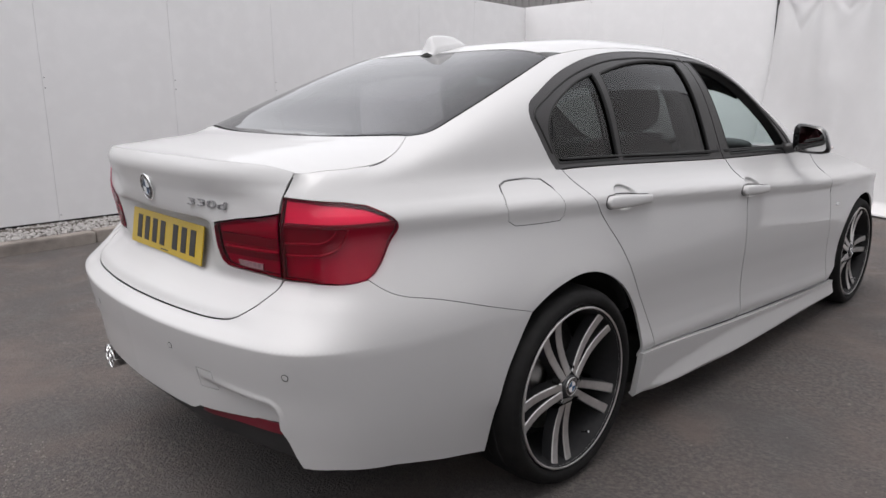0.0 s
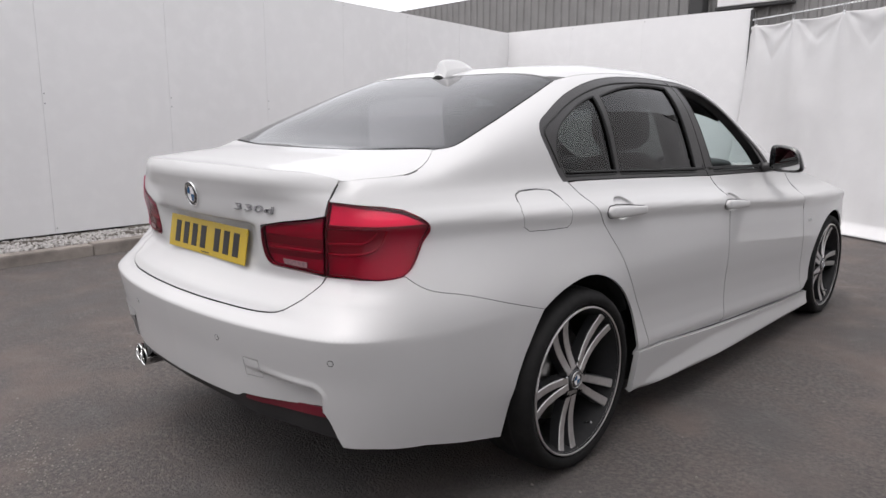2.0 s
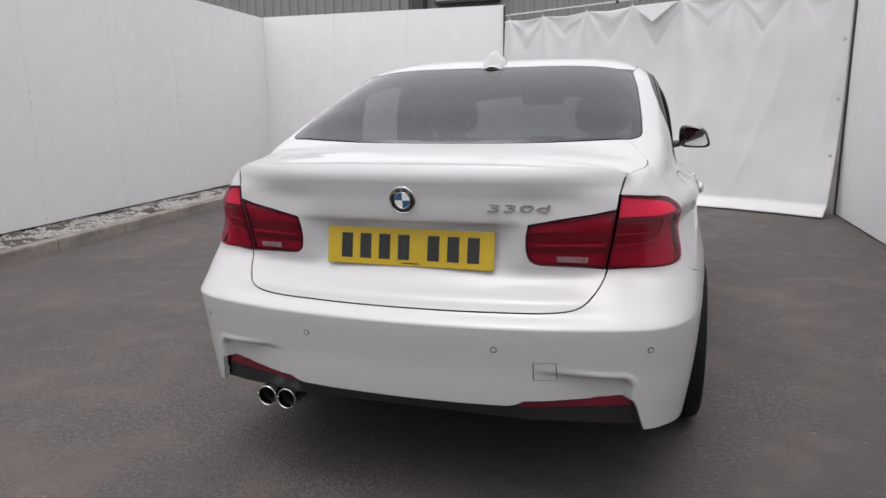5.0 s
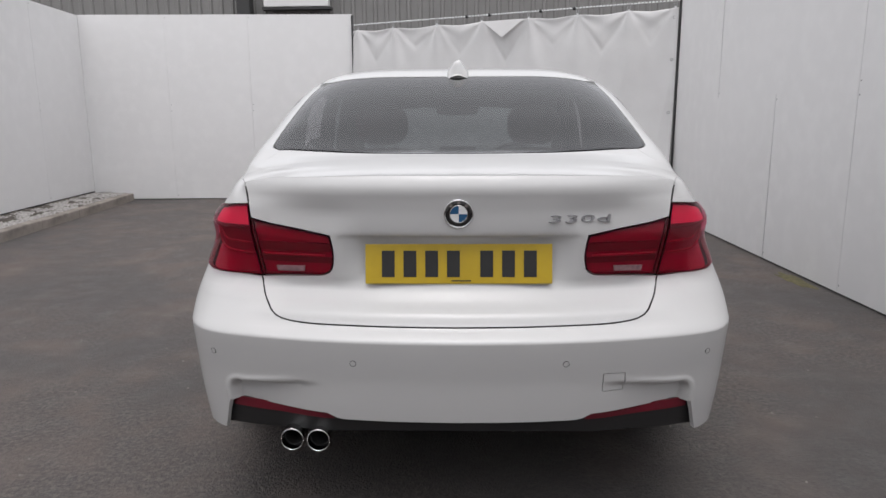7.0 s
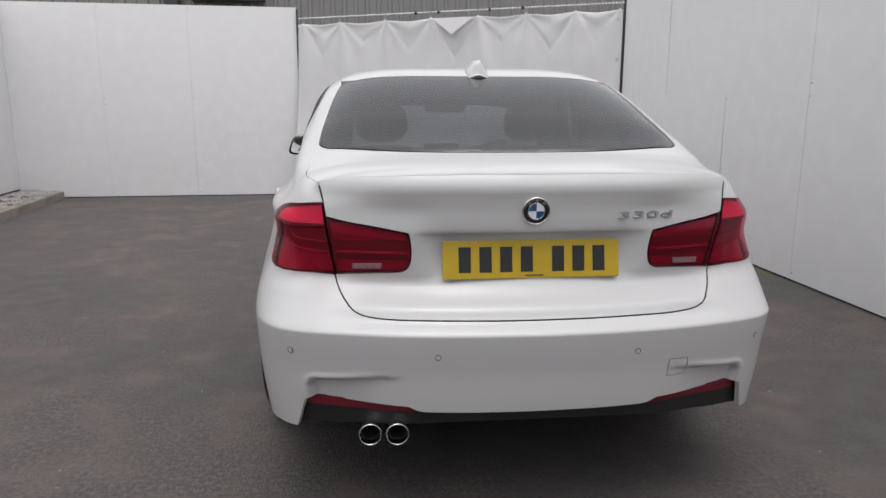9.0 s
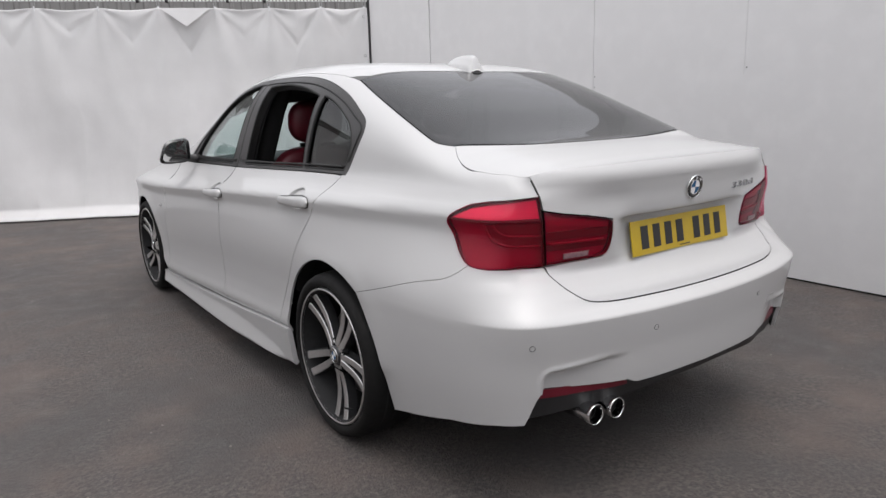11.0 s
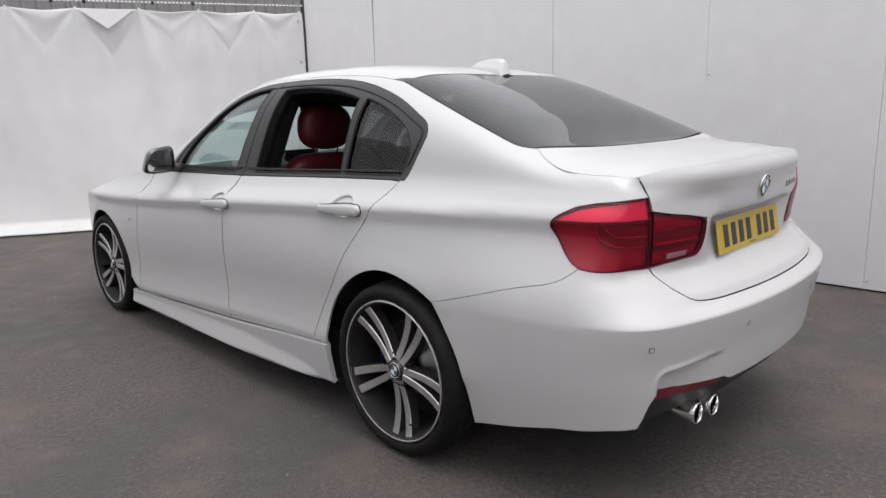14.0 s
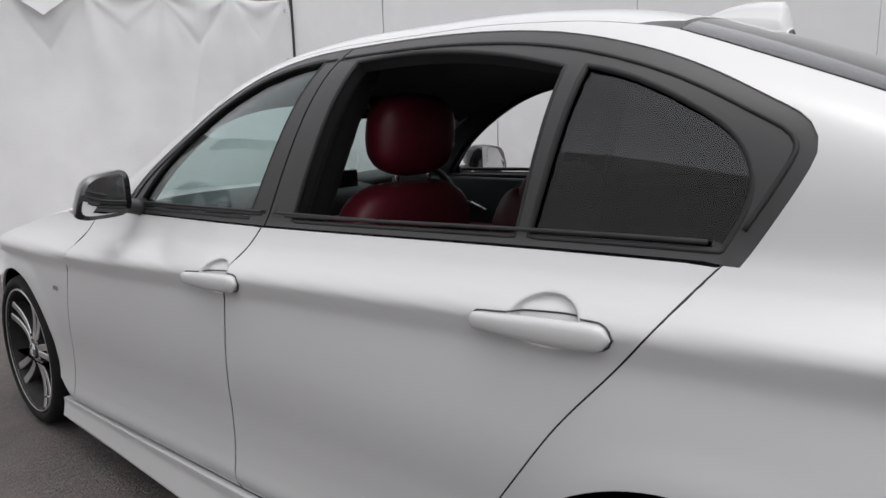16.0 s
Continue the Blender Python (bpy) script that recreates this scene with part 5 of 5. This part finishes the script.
# aerial fin
bm = bmesh.new()
fin_top = spline([(.190, 1.382), (.194, 1.402), (.200, 1.428), (.206, 1.446), (.214, 1.454), (.27, 1.459), (.31, 1.456), (.35, 1.446), (.385, 1.430), (.405, 1.417)])
ys = [.190, .192, .194, .197, .200, .203, .206, .210, .214, .224, .25, .29, .33, .36, .385, .405]
rings = []
for y in ys:
    t = (y - .190) / .215
    z0 = float(top_line(y)) - .003
    h = max(.001, .86 * (float(fin_top(y)) - z0))
    w = .046 * math.sqrt(max(.02, 1 - ((t - .35) / .66) ** 2))
    ring = []
    for k in range(13):
        a = math.pi * k / 12
        c, s_ = math.cos(a), math.sin(a)
        q = abs(k - 6) / 6
        wide = float(np.interp(q, [0, .15, .35, .55, .75, .9, 1], [.14, .30, .50, .70, .88, .98, 1.02]))
        high = float(np.interp(q, [0, .15, .35, .55, .75, .9, 1], [1, .92, .70, .50, .36, .24, 0]))
        ring.append(bm.verts.new((math.copysign(w * wide, c), y, z0 + h * high)))
    rings.append(ring)
for i in range(15):
    for k in range(12):
        bm.faces.new((rings[i][k], rings[i][k + 1], rings[i + 1][k + 1], rings[i + 1][k]))
bm.faces.new(rings[0]); bm.faces.new(rings[-1][::-1])
part("aerial_fin", bm, M_PAINT, car, "white shark-fin roof aerial", shade=True)
bm = bmesh.new()
box_bm(bm, (-.010, .196, float(top_line(.203)) - .002), (.010, .213, float(top_line(.203)) + .003), bevel=.001)
part("camera_dot", bm, M_RUBBER, car)

# door handles and mirrors
def handle_height(t):
    """Height of a handle along its length: blunt at the rear end, slender at the front."""
    a = math.sqrt(max(0, 1 - (1 - min(t / .12, 1)) ** 2))
    b = math.sqrt(max(0, 1 - (1 - min((1 - t) / .07, 1)) ** 2))
    return a * b * float(1 - .30 * smooth(.3, 1.0, t))
for flip in (False, True):
    k = -1 if flip else 1
    for which, y0, y1, zc in (("rear_door", .172, .430, .876), ("front_door", 1.135, 1.392, .826)):
        hb = bmesh.new()
        n, rings = 22, []
        for i in range(n + 1):
            t = i / n
            y = y0 + (y1 - y0) * t
            z = zc - .012 * (t - .2) * 0 + (crease(y) - crease((y0 + y1) / 2)) * .9
            e = handle_height(t)
            hz, hx = .0215 * max(e, .06), .014 * max(e, .1)
            xs = float(low_point(s_side(y0 + .0, z + .012), z + .012)[0]) * (1 - t) + float(low_point(s_side(y1, z), z)[0]) * t + .006 + .004 * math.sin(math.pi * t)
            rings.append([hb.verts.new((k * (xs + hx * math.copysign(abs(math.cos(a)) ** .7, math.cos(a))), y, float(z) + hz * math.copysign(abs(math.sin(a)) ** .8, math.sin(a)))) for a in np.linspace(0, 2 * math.pi, 17)[:-1]])
        for i in range(n):
            for j in range(16):
                hb.faces.new((rings[i][j], rings[i][(j + 1) % 16], rings[i + 1][(j + 1) % 16], rings[i + 1][j]))
        hb.faces.new(rings[0]); hb.faces.new(rings[-1][::-1])
        bmesh.ops.recalc_face_normals(hb, faces=hb.faces[:])
        h = part("door_handle", hb, M_PAINT, doors[which, flip], shade=True)
        # joint of the end cap, and the dark gap behind the handle
        yj = y0 + .055
        xj = float(low_point(s_side(yj, zc), zc)[0])
        jb = bmesh.new()
        tube_bm(jb, [(k * (xj + .0095 + .0128 * math.cos(a)), yj + .004 * math.sin(a), zc + .0182 * math.sin(a)) for a in np.linspace(-1.5, 1.5, 9)], .0009, 6)
        part("cap_joint", jb, M_TRIM, h)
        gb = bmesh.new()
        ring = []
        for a in np.linspace(0, 2 * math.pi, 41)[:-1]:
            yy = (y0 + y1) / 2 + ((y1 - y0) / 2 + .0015) * math.cos(a)
            tt = (yy - y0) / (y1 - y0)
            zz = zc + (crease(yy) - crease((y0 + y1) / 2)) * .9 + .0222 * math.copysign(1, math.sin(a)) * (abs(math.sin(a)) > .01) * max(.05, handle_height(min(1, max(0, tt))))
            ring.append((k * (float(low_point(s_side(yy, zz), zz)[0]) + .0008), yy, float(zz)))
        tube_bm(gb, ring, .0017, 6, closed=True)
        part("handle_gasket", gb, M_TRIM, h)
    # mirror
    mir = part("door_mirror", bmesh.new(), M_PIANO, doors["front_door", flip], "gloss black door mirror")
    bm = bmesh.new()
    def mir_pt(u, a, grow=1.0):
        """Outline of the housing at the depth u (0 at the glass), angle a."""
        sc = grow * (1 - .03 * (1 - smooth(0, .10, u))) * (1 - .72 * u ** 2.2)
        cx, cz = math.copysign(abs(math.cos(a)) ** .5, math.cos(a)), math.copysign(abs(math.sin(a)) ** .5, math.sin(a))
        x = .912 + sc * .086 * cx - .022 * sc * cz * (1 + cx) / 2 - .02 * u
        z = 1.021 + sc * (.073 * cz - .010 * (1 + cx) * (cz + 1) / 2) + .004 * u
        return k * x, 1.762 + .150 * u - .022 * cx * (1 - u), z
    us = [0, .02, .06, .12, .2, .3, .42, .54, .66, .77, .87, .95, 1]
    rr = [[bm.verts.new(mir_pt(u, a)) for a in np.linspace(0, 2 * math.pi, 37)[:-1]] for u in us]
    for i in range(len(us) - 1):
        for j in range(36):
            bm.faces.new((rr[i][j], rr[i][(j + 1) % 36], rr[i + 1][(j + 1) % 36], rr[i + 1][j]))
    bm.faces.new(rr[0]); bm.faces.new(rr[-1][::-1])
    bmesh.ops.recalc_face_normals(bm, faces=bm.faces[:])
    bm.to_mesh(mir.data); bm.free()
    mir.data.polygons.foreach_set("use_smooth", [True] * len(mir.data.polygons))
    gm = bmesh.new()
    front_ = [gm.verts.new(Vector(mir_pt(0, a, .84)) - Vector((0, .003, 0))) for a in np.linspace(0, 2 * math.pi, 37)[:-1]]
    back_ = [gm.verts.new(v.co + Vector((0, .006, 0))) for v in front_]
    gm.faces.new(front_); gm.faces.new(back_[::-1])
    for j in range(36):
        gm.faces.new((front_[j], front_[(j + 1) % 36], back_[(j + 1) % 36], back_[j]))
    bmesh.ops.recalc_face_normals(gm, faces=gm.faces[:])
    part("mirror_glass", gm, G_MIRROR, mir, "mirror glass")
    ab = bmesh.new()
    tube_bm(ab, [(k * .765, 1.85, .962), (k * .79, 1.85, .966), (k * .83, 1.845, .972), (k * .87, 1.84, .985)], [.030, .026, .020, .018], 12)
    part("mirror_foot", ab, M_TRIM, mir, shade=True)
    ib = bmesh.new()
    tube_bm(ib, [(k * .935, 1.868, .982), (k * .975, 1.835, .980), (k * 1.000, 1.785, .980)], [.006, .009, .007], 8)
    part("indicator", ib, M_CLEAR_LAMP, mir, "clear indicator strip", shade=True)
    # small side badge behind the front wheel
    m = on_low(1, .648, .001, s=s_side(2.37, .648) * k)
    part("side_badge", box_bm(bmesh.new(), (-.022, -.008, 0), (.022, .008, .002), m), M_CHROME_DULL, car)

# ---- wheels ----
def build_wheel(turn):
    """A wheel whose axle is x, outer face towards +x, centred on the hub face."""
    w = new("wheel")
    tyre = [(.262, -.205), (.272, -.222), (.288, -.228), (.306, -.222), (.3165, -.200), (.3205, -.16), (.3205, -.055), (.3165, -.018), (.306, .004), (.290, .012), (.274, .010), (.264, -.003), (.255, -.03), (.255, -.19)]
    t = part("tyre", lathe_bm(bmesh.new(), tyre, 96), M_TYRE, w, "black low-profile tyre", shade=True)
    gr = bmesh.new()
    for xg in (-.06, -.105, -.15):
        lathe_bm(gr, [(.3212, xg - .004), (.3212, xg + .004), (.316, xg + .004), (.316, xg - .004)], 72)
    part("tread_groove", gr, M_LINER, t)
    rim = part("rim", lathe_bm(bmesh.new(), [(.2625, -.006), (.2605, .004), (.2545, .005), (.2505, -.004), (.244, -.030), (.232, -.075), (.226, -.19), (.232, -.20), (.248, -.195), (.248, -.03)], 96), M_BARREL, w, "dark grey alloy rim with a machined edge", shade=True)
    part("rim_edge", lathe_bm(bmesh.new(), [(.2635, -.004), (.2617, .0060), (.2560, .0070), (.2518, -.001), (.2545, -.004)], 96), M_ALLOY, rim, shade=True)
    # five pairs of spokes
    for k in range(5):
        a = radians(turn + 72 * k)
        R = Euler((a, 0, 0)).to_matrix().to_4x4()
        sp = bmesh.new(); fa = bmesh.new()
        for sgn in (-1, 1):
            prof = []
            for i in range(13):
                u = i / 12
                r = .040 + (.2545 - .040) * u
                mid = sgn * (.0140 + .0235 * u ** 1.1)
                half = .0092 + .0042 * u ** .8 + .002 * (1 - u) ** 4
                x = -.020 - .014 * math.sin(math.pi * u * .9) + .016 * u ** 2
                prof.append((r, mid, half, x))
            def strip(bmx, grow, top, deep):
                L = [[bmx.verts.new(R @ Vector((x + top, m_ - (h + grow), r))) for r, m_, h, x in prof], [bmx.verts.new(R @ Vector((x + top, m_ + (h + grow), r))) for r, m_, h, x in prof],
                     [bmx.verts.new(R @ Vector((x - deep, m_ + (h + grow) * 1.25, r))) for r, m_, h, x in prof], [bmx.verts.new(R @ Vector((x - deep, m_ - (h + grow) * 1.25, r))) for r, m_, h, x in prof]]
                for i in range(12):
                    for j in range(4):
                        bmx.faces.new((L[j][i], L[(j + 1) % 4][i], L[(j + 1) % 4][i + 1], L[j][i + 1]))
                bmx.faces.new([l[0] for l in L]); bmx.faces.new([l[-1] for l in L[::-1]])
            strip(sp, .0012, -.0025, .040)
            strip(fa, 0, 0, .003)
        for b in (sp, fa):
            bmesh.ops.recalc_face_normals(b, faces=b.faces[:])
        s = part("spoke", sp, M_GREYRIM, w, "two-tone double spoke")
        part("spoke_face", fa, M_ALLOY, s)
    hub = part("hub", lathe_bm(bmesh.new(), [(.030, -.014), (.034, -.015), (.037, -.020), (.040, -.034), (.054, -.075), (.02, -.075), (.02, -.02)], 40), M_GREYRIM, w, shade=True)
    for k in range(5):
        a = radians(turn + 36 + 72 * k)
        bb = bmesh.new()
        lathe_bm(bb, [(.0118, -.0145), (.0118, -.04), (.0001, -.04), (.0001, -.022), (.008, -.022), (.0085, -.0145)], 14, Matrix.Translation((-.006, .056 * math.sin(-a) * 1, .056 * math.cos(a))) , closed=False)
        part("wheel_bolt", bb, M_LINER, hub)
    e = emblem(.031, w, Matrix.Translation((-.016, 0, 0)) @ Euler((0, math.pi / 2, 0)).to_matrix().to_4x4() @ Euler((0, 0, math.pi / 2)).to_matrix().to_4x4(), .005)
    br = part("brake_disc", lathe_bm(bmesh.new(), [(.165, -.105), (.165, -.128), (.095, -.128), (.085, -.09), (.03, -.09), (.03, -.085), (.09, -.085), (.098, -.105)], 64), M_DISC, w, "steel brake disc", shade=True)
    cb = bmesh.new()
    for i in range(5):
        a = radians(-14 + 28 * i / 4)
        box_bm(cb, (-.15, -.026, .118), (-.088, .026, .172), Euler((a + math.pi / 2, 0, 0)).to_matrix().to_4x4(), bevel=.008)
    part("brake_caliper", cb, M_CALIPER, w, "dark blue brake caliper")
    part("back_plate", lathe_bm(bmesh.new(), [(.215, -.16), (.215, -.165), (.02, -.165), (.02, -.16)], 40), M_LINER, w)
    vb = bmesh.new()
    tube_bm(vb, [(-.03, .215 * math.sin(2.7), .215 * math.cos(2.7)), (.0, .20 * math.sin(2.7), .20 * math.cos(2.7))], .004, 8)
    part("valve", vb, M_CHROME_DULL, w)
    return w
HUB_X = .879
for x, y, turn in ((HUB_X, 0, 171), (-HUB_X, 0, 173.5), (HUB_X, 2.81, 200), (-HUB_X, 2.81, 160)):
    w = build_wheel(turn if x > 0 else -turn)
    w.parent = car
    w.matrix_basis = Matrix.Translation((x, y + .012, .313)) @ Euler((0, 0, 0 if x > 0 else math.pi)).to_matrix().to_4x4()
    tagged(w, "five double-spoke alloy wheel in grey and bright metal")

# ---- cabin ----
def cushion(bm, c, size, tilt=0.0, p=3.2, n=10, m=None):
    """A rounded pad: centre, half sizes, lean in degrees."""
    b2 = bmesh.new()
    bmesh.ops.create_cube(b2, size=2)
    bmesh.ops.subdivide_edges(b2, edges=b2.edges[:], cuts=n, use_grid_fill=True)
    R = pose(*c, tilt, 0, 0)
    for v in b2.verts:
        l = (abs(v.co.x) ** p + abs(v.co.y) ** p + abs(v.co.z) ** p) ** (1 / p)
        q = v.co / l
        v.co = R @ Vector((q.x * size[0], q.y * size[1], q.z * size[2]))
    add_bm(bm, b2, m)
    return bm

for sx in (-.40, .40):
    seat = part("front_seat", cushion(bmesh.new(), (sx, 1.08, .71), (.245, .075, .335), 10, 4), M_RED_LEATHER, car, "red leather front seat", shade=True)
    part("seat_cushion", cushion(bmesh.new(), (sx, 1.36, .45), (.245, .27, .09), 0, 3.5), M_RED_LEATHER, seat, shade=True)
    for k in (-1, 1):
        part("seat_bolster", cushion(bmesh.new(), (sx + k * .20, 1.13, .70), (.055, .10, .27), 12, 2.6), M_RED_LEATHER, seat, shade=True)
    hr = part("headrest", cushion(bmesh.new(), (sx + (.01 if sx > 0 else -.01), 1.0, 1.168), (.142, .070, .108), 6, 2.7), M_RED_LEATHER, seat, "red leather headrest", shade=True)
    for k in (-1, 1):
        bm = bmesh.new()
        tube_bm(bm, [(sx + k * .062, 1.0, 1.12), (sx + k * .062, 1.015, 1.00)], .006, 8)
        part("headrest_post", bm, M_CHROME, hr, shade=True)
bench = part("rear_seat", cushion(bmesh.new(), (0, .20, .66), (.50, .09, .28), 22, 5), M_RED_LEATHER, car, "red leather rear bench", shade=True)
part("seat_cushion", cushion(bmesh.new(), (0, .50, .45), (.50, .26, .10), 0, 5), M_RED_LEATHER, bench, shade=True)
for sx in (-.36, .36):
    part("headrest", cushion(bmesh.new(), (sx, .06, .985), (.13, .05, .05), 10, 3), M_RED_LEATHER, bench, shade=True)
bm = bmesh.new()
box_bm(bm, (-.66, -.48, .88), (.66, .08, .955), bevel=.02)
part("parcel_shelf", bm, M_DASH, car, "dark parcel shelf")
dash = part("dashboard", cushion(bmesh.new(), (0, 2.02, .84), (.72, .22, .125), 0, 4.5), M_DASH, car, "dark dashboard", shade=True)
part("display", box_bm(bmesh.new(), (-.12, 1.84, .945), (.12, 1.87, 1.02), bevel=.006), M_PIANO, dash, "black dashboard display")
part("instrument_hood", cushion(bmesh.new(), (.37, 1.92, .955), (.20, .12, .045), 0, 3), M_DASH, dash, shade=True)
bm = bmesh.new()
tube_bm(bm, [tuple(pose(.37, 1.68, .87, 64, 0, 0) @ Vector((.18 * math.cos(a), .18 * math.sin(a), 0))) for a in np.linspace(0, 2 * math.pi, 41)[:-1]], .015, 10, closed=True)
sw = part("steering_wheel", bm, M_DASH, car, "black steering wheel", shade=True)
bm = bmesh.new()
cushion(bm, (.37, 1.69, .87), (.08, .025, .07), -26, 3)
part("steering_boss", bm, M_DASH, sw, shade=True)
bm = bmesh.new()
box_bm(bm, (-.11, .75, .42), (.11, 1.95, .58), bevel=.03)
part("centre_console", bm, M_DASH, car, "dark centre console")
panel("headliner", lambda x, y: top_point(x, y, .052), [(-.575, .235), (.575, .235), (.59, .6), (.59, 1.69), (-.59, 1.69), (-.59, .6)], M_HEADLINER, car, "dark headliner", step=.06, gap=0, fold=.012, back=True)
for flip in (False, True):
    k = -1 if flip else 1
    # inner side frame and pillars
    panel("pillar_trim", lambda y, z: side_point(y, z, .045), shrink(fine(DLO, .015), -.03), M_HEADLINER, car, "dark pillar trim", step=.025, holes=[pane_front, pane_rear, pane_quarter], flip=flip, gap=0, fold=.01, back=True)
    bm = bmesh.new()
    box_bm(bm, (k * .70, .43, .34) if k > 0 else (-.745, .43, .34), (k * .745, 2.2, .945) if k > 0 else (-.70, 2.2, .945), bevel=.01)
    lb = bmesh.new()
    tube_bm(lb, [(k * .665, 1.185, .90), (k * .645, 1.150, 1.0), (k * .60, 1.06, 1.22), (k * .565, 1.0, 1.345)], [.062, .058, .05, .045], 12)
    part("pillar_lining", lb, M_HEADLINER, car, "dark middle pillar lining", shade=True)
    dc = part("door_card", bm, M_DASH, doors["front_door", flip], "dark door lining")
    bm = bmesh.new()
    box_bm(bm, (k * .62 if k > 0 else -.70, 1.3, .66), (k * .70 if k > 0 else -.62, 1.75, .74), bevel=.02)
    part("armrest", bm, M_RED_LEATHER, dc, "red armrest")
    bm = bmesh.new()
    tube_bm(bm, [(k * .69, 1.62, .80), (k * .685, 1.7, .83), (k * .69, 1.78, .83)], .007, 8)
    part("inner_handle", bm, M_CHROME_DULL, dc)
bm = bmesh.new()
box_bm(bm, (-.74, .3, .33), (.74, 2.3, .36))
part("carpet", bm, M_CARPET, car, "dark carpet")
bm = bmesh.new()
box_bm(bm, (-.70, .0, .36), (.70, .06, .88), bevel=.01)
part("rear_bulkhead", bm, M_CARPET, car)
bm = bmesh.new()
box_bm(bm, (-.72, 2.2, .36), (.72, 2.26, .93), bevel=.01)
part("front_bulkhead", bm, M_CARPET, car)
rv = part("rear_view_mirror", cushion(bmesh.new(), (0, 1.62, 1.262), (.135, .018, .044), 0, 4), M_PIANO, car, "black interior mirror", shade=True)
bm = bmesh.new()
tube_bm(bm, [(0, 1.65, 1.29), (0, 1.70, 1.34)], .010, 8)
part("mirror_stalk", bm, M_PIANO, rv)
